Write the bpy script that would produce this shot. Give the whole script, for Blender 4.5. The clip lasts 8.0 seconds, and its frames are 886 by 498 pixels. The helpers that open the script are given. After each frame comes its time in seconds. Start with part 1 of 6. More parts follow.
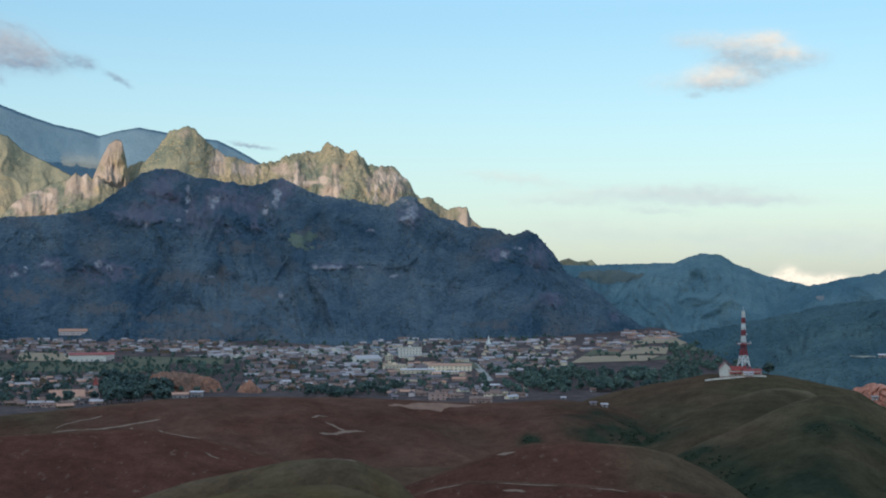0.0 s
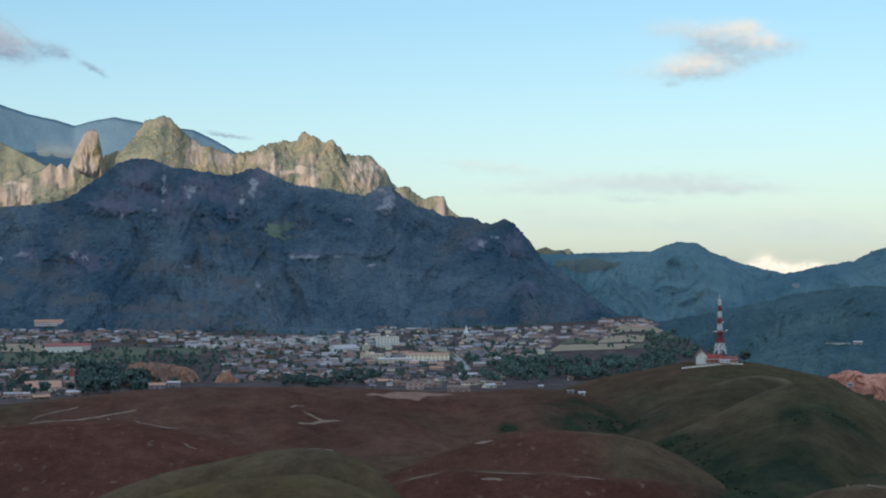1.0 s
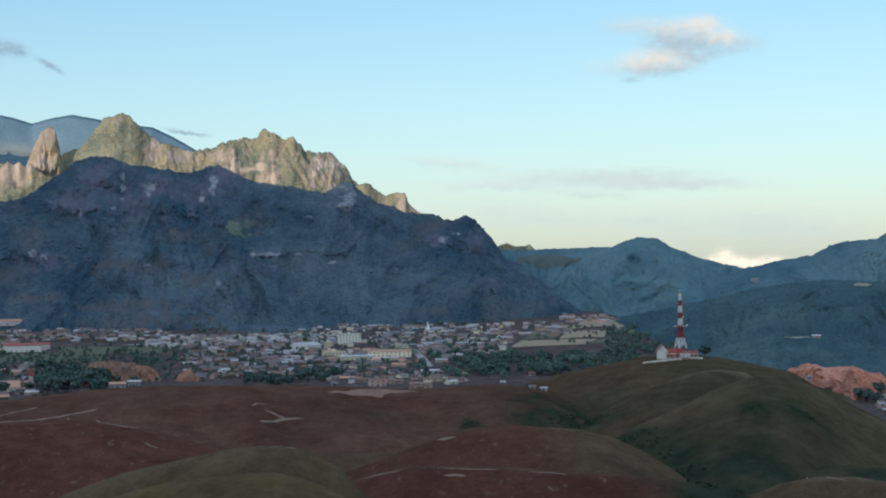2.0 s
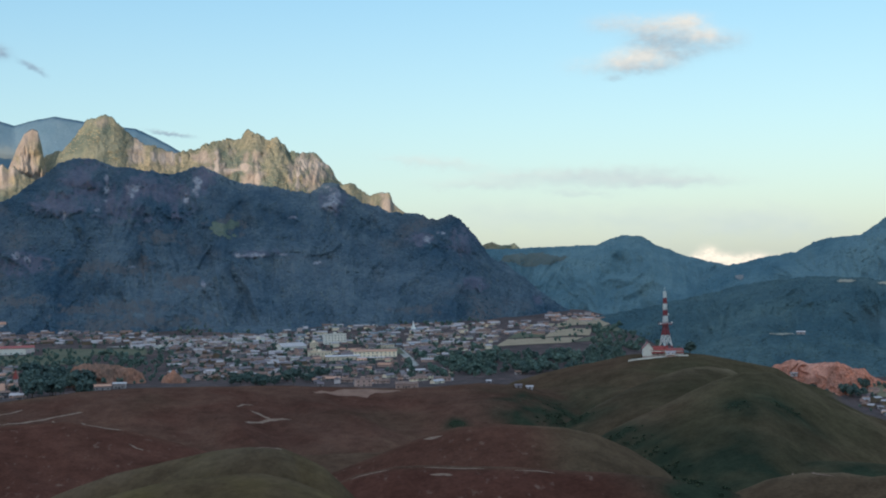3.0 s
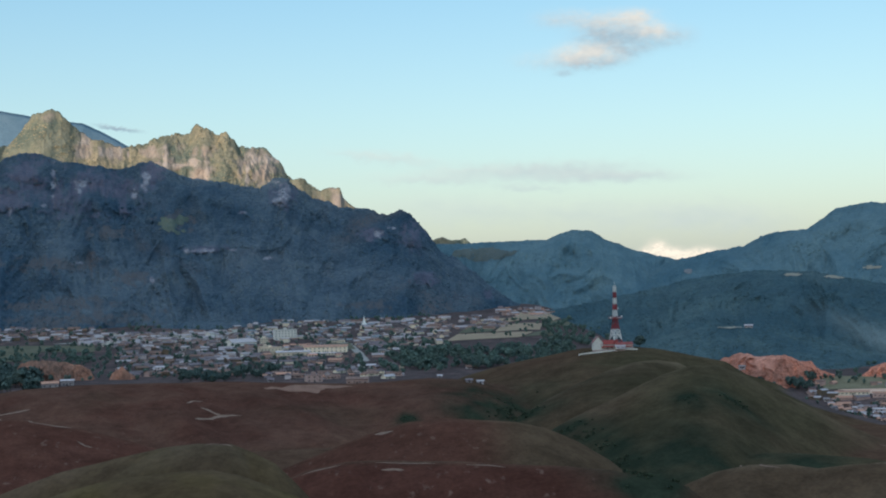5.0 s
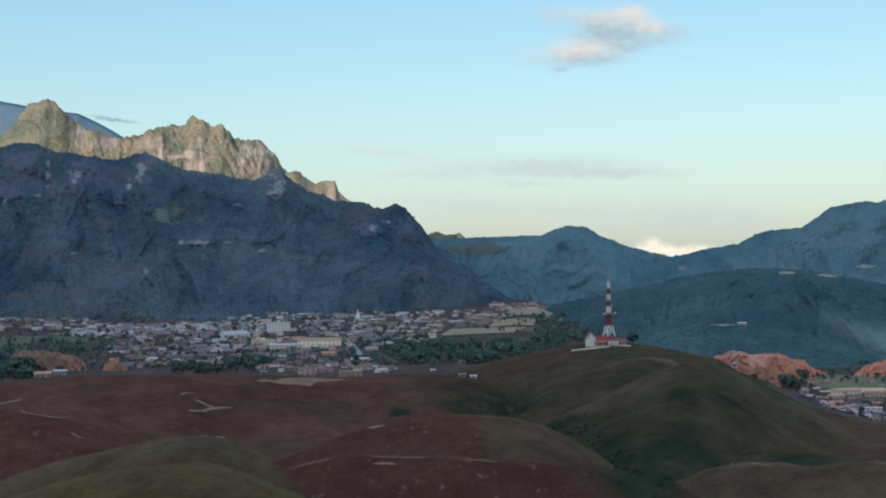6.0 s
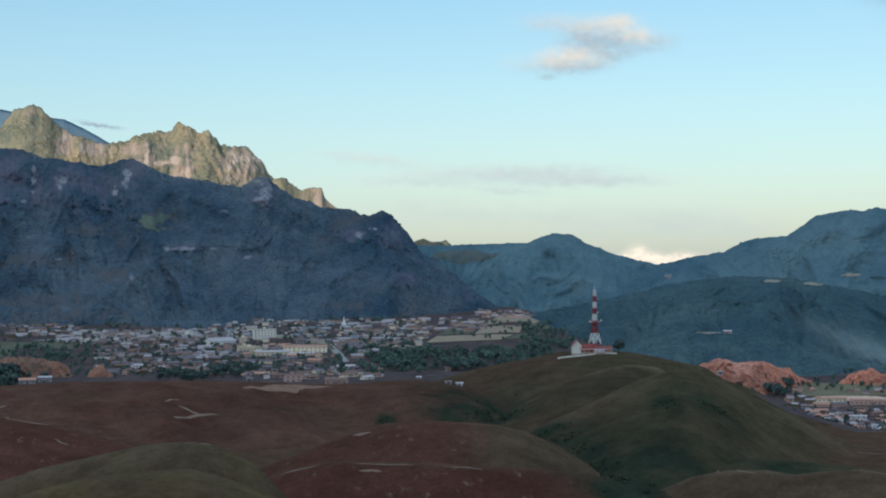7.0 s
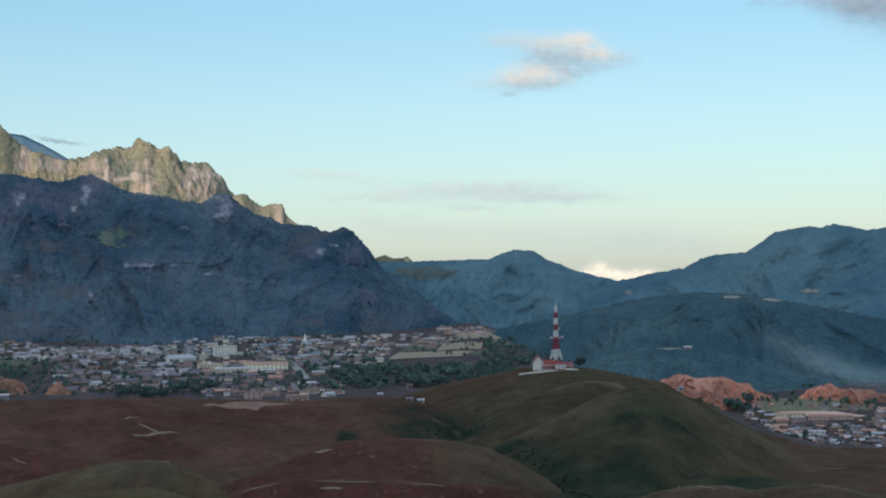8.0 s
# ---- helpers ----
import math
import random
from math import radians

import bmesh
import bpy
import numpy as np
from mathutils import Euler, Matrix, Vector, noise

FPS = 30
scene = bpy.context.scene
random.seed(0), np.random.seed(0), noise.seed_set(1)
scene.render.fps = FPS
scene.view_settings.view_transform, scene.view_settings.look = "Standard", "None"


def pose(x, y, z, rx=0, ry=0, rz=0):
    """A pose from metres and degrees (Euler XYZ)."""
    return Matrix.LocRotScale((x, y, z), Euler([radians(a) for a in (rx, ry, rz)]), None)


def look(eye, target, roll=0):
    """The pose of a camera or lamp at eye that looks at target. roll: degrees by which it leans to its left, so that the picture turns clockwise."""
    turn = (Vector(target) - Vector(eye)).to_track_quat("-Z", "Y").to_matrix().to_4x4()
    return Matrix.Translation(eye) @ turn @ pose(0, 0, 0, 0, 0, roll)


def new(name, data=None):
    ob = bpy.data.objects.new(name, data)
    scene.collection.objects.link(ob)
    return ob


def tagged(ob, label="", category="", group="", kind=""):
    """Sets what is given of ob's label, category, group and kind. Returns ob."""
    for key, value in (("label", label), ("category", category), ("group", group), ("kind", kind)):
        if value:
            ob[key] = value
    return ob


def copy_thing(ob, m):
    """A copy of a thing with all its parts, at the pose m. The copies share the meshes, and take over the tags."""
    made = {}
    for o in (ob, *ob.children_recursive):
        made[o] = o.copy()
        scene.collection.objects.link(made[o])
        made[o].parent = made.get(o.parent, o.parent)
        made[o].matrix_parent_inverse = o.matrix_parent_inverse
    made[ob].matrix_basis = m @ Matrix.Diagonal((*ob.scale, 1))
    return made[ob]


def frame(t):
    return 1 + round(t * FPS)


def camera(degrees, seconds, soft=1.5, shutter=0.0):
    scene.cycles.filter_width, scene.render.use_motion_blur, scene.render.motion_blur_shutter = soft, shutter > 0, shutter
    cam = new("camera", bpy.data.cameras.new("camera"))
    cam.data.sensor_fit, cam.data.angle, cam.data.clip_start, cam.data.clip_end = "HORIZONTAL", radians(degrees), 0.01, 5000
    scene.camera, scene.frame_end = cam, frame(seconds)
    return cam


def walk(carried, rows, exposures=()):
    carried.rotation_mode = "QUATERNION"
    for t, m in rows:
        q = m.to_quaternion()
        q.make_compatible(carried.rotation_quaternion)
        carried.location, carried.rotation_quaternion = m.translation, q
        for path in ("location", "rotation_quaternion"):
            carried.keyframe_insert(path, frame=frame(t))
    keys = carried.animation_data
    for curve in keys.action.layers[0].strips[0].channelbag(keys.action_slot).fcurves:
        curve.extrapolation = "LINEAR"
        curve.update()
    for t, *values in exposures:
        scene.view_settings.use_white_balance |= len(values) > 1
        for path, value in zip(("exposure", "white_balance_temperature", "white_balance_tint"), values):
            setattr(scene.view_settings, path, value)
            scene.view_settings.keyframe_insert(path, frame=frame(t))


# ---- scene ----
EYE = 120.0  # the eye's height over the valley floor
cam = camera(36.0, 8.0, soft=2.0)
# seconds, bearing to the right, upward tilt, lean to the right (degrees)
TURNS = [
    (0.0, -0.000, 1.875, -0.000),
    (0.5, 0.967, 1.858, -0.180),
    (1.0, 0.956, 1.419, 0.224),
    (1.5, 1.987, 1.283, 0.303),
    (3.0, 3.212, 1.228, 1.047),
    (3.5, 3.846, 1.627, 1.205),
    (4.0, 4.870, 1.344, 1.013),
    (4.5, 5.135, 1.233, 1.052),
    (5.0, 5.286, 0.976, 1.233),
    (6.5, 5.705, 0.744, 0.253),
    (7.0, 6.087, 1.038, 0.419),
    (7.5, 6.580, 1.231, 0.561),
    (8.0, 7.717, 1.715, 0.481),
]
walk(cam, [(t, pose(0, 0, EYE, 90 + tilt, 0, -turn) @ pose(0, 0, 0, 0, 0, -lean)) for t, turn, tilt, lean in TURNS],
     exposures=[(0.0, 0.40), (3.5, 0.37), (5.0, 0.32), (8.0, 0.32)])

# ---- world and sun: a low sun behind the viewer's left shoulder ----
SUN_BEARING, SUN_HEIGHT = -152.0, 5.5
world = bpy.data.worlds.new("sky")
scene.world = world
world.use_nodes = True
wn, wl = world.node_tree.nodes, world.node_tree.links
wn.clear()
sky = wn.new("ShaderNodeTexSky")
sky.sky_type, sky.sun_disc = "NISHITA", False
sky.sun_elevation, sky.sun_rotation = radians(SUN_HEIGHT), radians(SUN_BEARING)
sky.altitude, sky.air_density, sky.dust_density, sky.ozone_density = 600, 1.0, 2.2, 1.8
glow = wn.new("ShaderNodeBackground")
glow.inputs["Strength"].default_value = 0.12
wl.new(sky.outputs[0], glow.inputs["Color"])
# haze brightens the clear sky at the skyline; a paler unseen zenith is added to light the ground
coord, split, tone = wn.new("ShaderNodeTexCoord"), wn.new("ShaderNodeSeparateXYZ"), wn.new("ShaderNodeValToRGB")
wl.new(coord.outputs["Generated"], split.inputs[0])
wl.new(split.outputs["Z"], tone.inputs[0])
stops = tone.color_ramp.elements
for place, shade in ((0.0, (0.276, 0.34, 0.354)), (0.05, (0.241, 0.322, 0.364)), (0.11, (0.196, 0.305, 0.362)), (0.2, (0.121, 0.251, 0.352)), (0.36, (0.183, 0.34, 0.504)), (0.6, (0.313, 0.468, 0.596))):
    spot = stops.new(place) if place else stops[0]
    spot.color = (*shade, 1)
stops[-1].color = (0.38, 0.47, 0.55, 1)
haze = wn.new("ShaderNodeBackground")
haze.inputs["Strength"].default_value = 1.0
wl.new(tone.outputs[0], haze.inputs["Color"])
blend = wn.new("ShaderNodeAddShader")
wl.new(glow.outputs[0], blend.inputs[0])
wl.new(haze.outputs[0], blend.inputs[1])
wl.new(blend.outputs[0], wn.new("ShaderNodeOutputWorld").inputs[0])

sun_data = bpy.data.lights.new("sun", "SUN")
sun_data.energy, sun_data.angle, sun_data.color = 3.5, radians(0.5), (1.0, 0.87, 0.72)
sun = new("sun", sun_data)
a, h = radians(SUN_BEARING), radians(SUN_HEIGHT)
TO_SUN = Vector((math.sin(a) * math.cos(h), math.cos(a) * math.cos(h), math.sin(h)))
sun.matrix_basis = look(TO_SUN * 900, (0, 0, 0))


# ---- noise on arrays ----
def grain(x, y, seed=0):
    """Gradient noise on arrays, about -1 to 1."""
    xi, yi = np.floor(x).astype(np.int64), np.floor(y).astype(np.int64)
    xf, yf = x - xi, y - yi

    def corner(i, j):
        n = (xi + i) * 374761393 + (yi + j) * 668265263 + seed * 974634777
        n = (n ^ (n >> 13)) * 1274126177
        n = (n ^ (n >> 16)) & 0xFFFF
        ang = n * (2 * math.pi / 65536)
        return np.cos(ang) * (xf - i) + np.sin(ang) * (yf - j)

    u, v = xf * xf * xf * (xf * (xf * 6 - 15) + 10), yf * yf * yf * (yf * (yf * 6 - 15) + 10)
    top = corner(0, 0) * (1 - u) + corner(1, 0) * u
    low = corner(0, 1) * (1 - u) + corner(1, 1) * u
    return (top * (1 - v) + low * v) * 1.5


def fbm(x, y, size, octaves=4, seed=0, ridged=False):
    total, amp, norm = 0.0, 1.0, 0.0
    for k in range(octaves):
        n = grain(x / size * 2 ** k + 17.3 * k, y / size * 2 ** k - 9.1 * k, seed + k)
        total = total + amp * ((1 - 2 * np.abs(n)) if ridged else n)
        norm, amp = norm + amp, amp * 0.5
    return total / norm


def step(lo, hi, x):
    t = np.clip((x - lo) / (hi - lo), 0, 1)
    return t * t * (3 - 2 * t)


def tan_d(deg):
    return np.tan(np.radians(deg))


def line(profile, bearing):
    """The height angle of a crest, given as (bearing, height angle) pairs, at any bearing."""
    p = np.array(profile)[:, :2]
    return np.interp(bearing, p[:, 0], p[:, 1])


# ---- the lie of the land: crests of the near hills as seen from the viewer's hill ----
# profile, distance of the crest at its two ends, fall in front, fall behind
OLIVE_HUMP = [(-14.70, -9.19), (-12.71, -8.35), (-10.67, -7.69), (-8.38, -7.21), (-6.51, -6.92), (-4.98, -6.82), (-3.68, -6.91), (-2.73, -7.31), (-1.90, -7.78), (-1.07, -8.59), (0.12, -9.86)]
RED_BANK = [(-3.44, -9.84), (-2.02, -8.59), (-0.59, -8.06), (1.07, -7.78), (3.22, -7.80), (5.35, -7.89), (7.47, -8.00), (9.81, -8.13), (12.12, -8.30), (14.83, -8.76), (16.60, -9.90)]
ROUND_HILL = [(-3.44, -8.92), (-1.55, -7.96), (0.36, -7.27), (2.03, -6.62), (3.69, -6.21), (5.12, -6.11), (6.54, -6.19), (8.19, -6.28), (9.36, -6.54), (10.75, -7.15), (12.12, -7.96), (13.25, -8.82), (14.82, -10.42)]
LEFT_SHOULDER = [(-24.13, -6.02), (-18.00, -5.63), (-16.28, -5.62), (-14.08, -5.55), (-12.29, -5.47), (-10.69, -5.76), (-9.08, -6.18), (-6.75, -6.92), (-4.39, -7.76), (-2.02, -8.93)]
BROAD_HILL = [(-24.15, -5.16), (-18.01, -4.85), (-16.07, -4.70), (-14.09, -4.54), (-11.85, -4.33), (-9.09, -4.24), (-6.29, -4.29), (-3.46, -4.33), (-1.08, -4.46), (1.07, -4.56), (2.74, -4.53), (4.65, -4.40), (6.54, -4.53), (8.66, -5.04), (10.98, -6.04)]
TOWER_HILL = [(1.55, -6.15), (4.17, -5.09), (6.07, -4.37), (7.26, -4.03), (8.67, -3.74), (10.07, -3.47), (11.00, -3.29), (12.85, -3.23), (13.98, -3.33), (15.33, -3.58), (16.89, -3.91), (17.68, -4.42), (18.93, -4.83), (20.27, -5.55), (21.83, -6.02), (23.59, -6.46), (25.50, -6.90), (29.51, -7.53)]
OLIVE_FRONT = [(-16.47, -9.84), (-13.57, -9.39), (-11.44, -8.81), (-10.13, -8.39), (-9.03, -8.15), (-7.91, -8.01), (-5.88, -7.92), (-4.51, -7.94), (-3.36, -8.18), (-2.20, -8.60), (-1.04, -9.06), (-0.10, -9.61)]
OLIVE_TOP = [(-8.58, -7.76), (-7.69, -7.45), (-7.01, -7.20), (-6.33, -7.00), (-5.42, -6.86), (-4.51, -6.84), (-3.82, -6.95), (-3.36, -7.17), (-2.89, -7.60), (-2.43, -8.18)]
SIDE_SPUR = [(7.24, -6.72), (7.95, -6.28), (8.54, -5.93), (9.61, -5.34), (10.79, -4.75), (11.97, -4.26), (13.14, -3.90), (14.07, -3.80), (15.00, -3.96), (15.91, -4.42)]
DOME = [(8.77, -7.14), (9.96, -6.48), (10.78, -6.08), (11.96, -5.54), (13.13, -4.95), (14.30, -4.43), (15.46, -4.07), (16.60, -4.06), (17.74, -4.51), (18.86, -5.14), (19.98, -5.69), (21.08, -6.23), (22.18, -6.69), (23.64, -7.31), (26.41, -8.40)]
LOW_LOBE = [(13.57, -9.51), (14.27, -8.93), (14.97, -8.44), (15.77, -8.06), (16.81, -7.76), (18.40, -7.59), (19.96, -7.61), (22.17, -7.74), (23.64, -7.91), (26.41, -8.40)]
CORNER_HUMP = [(12.64, -10.39), (14.51, -9.13), (16.37, -8.37), (17.75, -8.10), (19.34, -8.03), (20.47, -8.21), (21.59, -8.05), (22.92, -7.90), (24.01, -8.03), (25.30, -8.34), (28.25, -9.08)]
HILLS = [
    (OLIVE_HUMP, 385, 366, 1.5, 0.7),
    (RED_BANK, 495, 470, 1.0, 0.55),
    (CORNER_HUMP, 570, 570, 0.9, 0.5),
    (ROUND_HILL, 705, 705, 0.62, 0.5),
    (LEFT_SHOULDER, 840, 780, 0.5, 0.35),
    (BROAD_HILL, 1110, 1200, 0.38, 0.5),
    (TOWER_HILL, 1320, 1245, 0.36, 0.5),
    (OLIVE_FRONT, 322, 312, 0.6, 0.9),
    (OLIVE_TOP, 372, 366, 1.6, 0.9),
    (SIDE_SPUR, 980, 1130, 0.42, 0.55),
    (DOME, 860, 1010, 0.45, 0.5),
    (LOW_LOBE, 770, 780, 0.5, 0.35),
]


def floor_height(b, r):
    """The valley floor: it climbs gently towards the mountains and drops towards the lower town."""
    return 45 * step(1600, 2950, r) * step(12.5, 8.5, b) - np.maximum(63 * step(2200, 1680, r), 34 * step(2750, 2400, r)) * step(11.0, 14.0, b) * step(1050, 1350, r)


def floor_reach(b, e):
    """How far the line of sight at bearing b and height angle e runs before it meets the valley floor."""
    r = -EYE / tan_d(e)
    for _ in range(14):
        r = np.clip(0.5 * r + 0.5 * (floor_height(b, r) - EYE) / tan_d(e), 900, 2900)
    return r


def land_parts(b, r):
    """For each form of the land, its rise over the eye per metre of distance r at bearing b (arrays)."""
    x, y = r * np.sin(np.radians(b)), r * np.cos(np.radians(b))
    floor_rise = (floor_height(b, r) - EYE + 1.5 * fbm(x, y, 260, 3, 5)) / r
    parts = [np.maximum(floor_rise, np.where(r < 1290, (3 + 7 * fbm(x, y, 210, 3, 6) - EYE) / r - 0.4 * step(900, 1290, r), -9)), -1.7 / r - 0.30]
    for k, (prof, d0, d1, front, back) in enumerate(HILLS):
        b0, b1 = prof[0][0], prof[-1][0]
        d = np.interp(b, [b0, b1], [d0, d1])
        q = r / d - 1
        soft = q * q / (np.abs(q) + 0.06)
        # beyond its ends a hill dips under its neighbours
        crest = tan_d(line(prof, b)) - 0.035 * np.maximum(np.maximum(b0 - b, b - b1), 0)
        side = np.where(q < 0, front, back)
        # spurs and gullies that run down the slopes
        roll = (0.03, 0.026, 0.025, 0.024, 0.026, 0.016, 0.010, 0.03, 0.02, 0.008, 0.012, 0.016)[k] * step(0.0, 0.14, -q) * (fbm(x + 0.5 * y, y * 0.45, 170 if 2 < k < 7 or k > 8 else 80, 3, 40 + k, True) - 0.3)
        parts.append(crest - side * soft + np.minimum(roll, side * soft * 0.7))
    return np.stack(np.broadcast_arrays(*parts))


def land_rise(b, r):
    stack = land_parts(b, r)
    t = 0.0006
    top = stack.max(0)
    rise = top + t * np.log(np.exp((stack - top) / t).sum(0)) - t * 0.25
    # the viewer's own hilltop, two metres under the eye
    return np.where(r < 240, np.minimum(rise, -1.7 / r - 0.23 * step(0, 40, r)), rise)


def land_height(x, y):
    r = np.maximum(np.hypot(x, y), 3.0)
    return EYE + r * land_rise(np.degrees(np.arctan2(x, y)), r)


def land_spot(bearing, height_angle, first=280.0, last=4200.0):
    """Where the line of sight at these angles meets the land: x, y, z."""
    r = np.geomspace(first, last, 1500)
    s = land_rise(np.full_like(r, bearing), r)
    hit = np.nonzero(s >= math.tan(radians(height_angle)))[0]
    k = hit[0] if len(hit) else int(np.argmax(s))
    x, y = r[k] * math.sin(radians(bearing)), r[k] * math.cos(radians(bearing))
    return x, y, EYE + r[k] * s[k]


# ---- materials ----
def nodes_of(name):
    m = bpy.data.materials.new(name)
    m.use_nodes = True
    nt = m.node_tree
    return m, nt.nodes, nt.links, nt.nodes["Principled BSDF"]


def noise_node(n, l, scale, detail=4.0, rough=0.55, coords="Object", stretch=None):
    tc = n.new("ShaderNodeTexCoord")
    tex = n.new("ShaderNodeTexNoise")
    tex.inputs["Scale"].default_value, tex.inputs["Detail"].default_value = scale, detail
    tex.inputs["Roughness"].default_value = rough
    if stretch:
        mp = n.new("ShaderNodeMapping")
        mp.inputs["Scale"].default_value = stretch
        l.new(tc.outputs[coords], mp.inputs["Vector"])
        l.new(mp.outputs[0], tex.inputs["Vector"])
    else:
        l.new(tc.outputs[coords], tex.inputs["Vector"])
    return tex.outputs["Fac"]


def ramp(n, l, fac, stops):
    r = n.new("ShaderNodeValToRGB")
    e = r.color_ramp.elements
    while len(e) < len(stops):
        e.new(0.5)
    for k, (p, c) in enumerate(stops):
        e[k].position, e[k].color = p, (*c, 1)
    l.new(fac, r.inputs[0])
    return r.outputs[0]


def mixed(n, l, fac, c1, c2, mode="MIX"):
    m = n.new("ShaderNodeMix")
    m.data_type, m.blend_type = "RGBA", mode
    for sock, v in ((m.inputs[0], fac), (m.inputs[6], c1), (m.inputs[7], c2)):
        if isinstance(v, (int, float)):
            sock.default_value = v
        elif isinstance(v, tuple):
            sock.default_value = (*v, 1)
        else:
            l.new(v, sock)
    return m.outputs[2]


def attribute(n, name):
    at = n.new("ShaderNodeAttribute")
    at.attribute_name = name
    return at.outputs["Fac"]


def add_bump(n, l, bsdf, fac, strength, distance):
    b = n.new("ShaderNodeBump")
    b.inputs["Strength"].default_value, b.inputs["Distance"].default_value = strength, distance
    l.new(fac, b.inputs["Height"])
    l.new(b.outputs[0], bsdf.inputs["Normal"])


def plain(name, c1, c2, scale, rough=0.8, bump=0.3, dist=0.05, spread=0.0, metal=0.0):
    """A worn surface: two tones, fine grain over broad stains; spread varies the tone from piece to piece."""
    m, n, l, b = nodes_of(name)
    broad, fine = noise_node(n, l, scale, 5), noise_node(n, l, scale * 9, 3)
    col = ramp(n, l, broad, [(0.3, c1), (0.7, c2)])
    col = mixed(n, l, 0.35, col, ramp(n, l, fine, [(0.3, tuple(0.6 * v for v in c1)), (0.7, c2)]))
    if spread:
        info = n.new("ShaderNodeObjectInfo")
        hsv = n.new("ShaderNodeHueSaturation")
        mul = n.new("ShaderNodeMath")
        mul.operation = "MULTIPLY_ADD"
        l.new(info.outputs["Random"], mul.inputs[0])
        mul.inputs[1].default_value, mul.inputs[2].default_value = 2 * spread, 1 - spread
        l.new(mul.outputs[0], hsv.inputs["Value"])
        l.new(col, hsv.inputs["Color"])
        col = hsv.outputs[0]
    l.new(col, b.inputs["Base Color"])
    b.inputs["Roughness"].default_value, b.inputs["Metallic"].default_value = rough, metal
    b.inputs["Specular IOR Level"].default_value = 0.05 if rough > 0.92 else 0.3
    if bump:
        add_bump(n, l, b, fine, bump, dist)
    return m


def ground_material():
    m, n, l, b = nodes_of("grass_and_earth")
    broad = noise_node(n, l, 0.008, 5)
    mid = noise_node(n, l, 0.047, 6, 0.6)
    fine = noise_node(n, l, 0.6, 5, 0.65)
    dry = ramp(n, l, mid, [(0.3, (0.092, 0.046, 0.035)), (0.55, (0.122, 0.062, 0.047)), (0.8, (0.154, 0.083, 0.063))])
    green = ramp(n, l, mid, [(0.3, (0.056, 0.046, 0.028)), (0.7, (0.094, 0.075, 0.046))])
    olive = ramp(n, l, mid, [(0.3, (0.062, 0.044, 0.018)), (0.7, (0.138, 0.098, 0.042))])
    red = ramp(n, l, mid, [(0.3, (0.074, 0.028, 0.021)), (0.7, (0.112, 0.043, 0.033))])
    vale = ramp(n, l, mid, [(0.3, (0.068, 0.060, 0.063)), (0.58, (0.118, 0.088, 0.089)), (0.8, (0.225, 0.15, 0.145))])
    col = mixed(n, l, attribute(n, "green"), dry, green)
    col = mixed(n, l, attribute(n, "red"), col, red)
    flecks = ramp(n, l, noise_node(n, l, 0.22, 3, 0.6, stretch=(1, 0.5, 1)), [(0.62, (0, 0, 0)), (0.72, (0.75, 0.75, 0.75))])
    col = mixed(n, l, attribute(n, "red"), col, mixed(n, l, flecks, col, (0.21, 0.13, 0.105)))
    col = mixed(n, l, attribute(n, "olive"), col, olive)
    # paler tone for crests: light on the ridge tops, put into the colour
    crest_light = ramp(n, l, mid, [(0.3, (0.110, 0.078, 0.052)), (0.7, (0.215, 0.160, 0.112))])
    col = mixed(n, l, attribute(n, "crest"), col, crest_light)
    # gully greenery, darkened further to paint the shade of the hollows
    lush_shade = ramp(n, l, mid, [(0.3, (0.021, 0.030, 0.021)), (0.7, (0.040, 0.049, 0.033))])
    col = mixed(n, l, attribute(n, "lush_shade"), col, lush_shade)
    col = mixed(n, l, attribute(n, "vale"), col, vale)
    blot = noise_node(n, l, 0.15, 4, 0.6)
    col = mixed(n, l, 0.55, col, ramp(n, l, blot, [(0.32, (0.72, 0.72, 0.73)), (0.5, (1, 1, 1)), (0.7, (1.22, 1.2, 1.16))]), "MULTIPLY")
    col = mixed(n, l, 0.5, col, ramp(n, l, fine, [(0.25, (0.6, 0.6, 0.6)), (0.75, (1.25, 1.25, 1.25))]), "MULTIPLY")
    col = mixed(n, l, 0.5, col, ramp(n, l, broad, [(0.3, (0.6, 0.6, 0.62)), (0.7, (1.3, 1.25, 1.2))]), "MULTIPLY")
    l.new(col, b.inputs["Base Color"])
    b.inputs["Roughness"].default_value, b.inputs["Specular IOR Level"].default_value = 1.0, 0.0
    add_bump(n, l, b, fine, 0.7, 0.6)
    return m


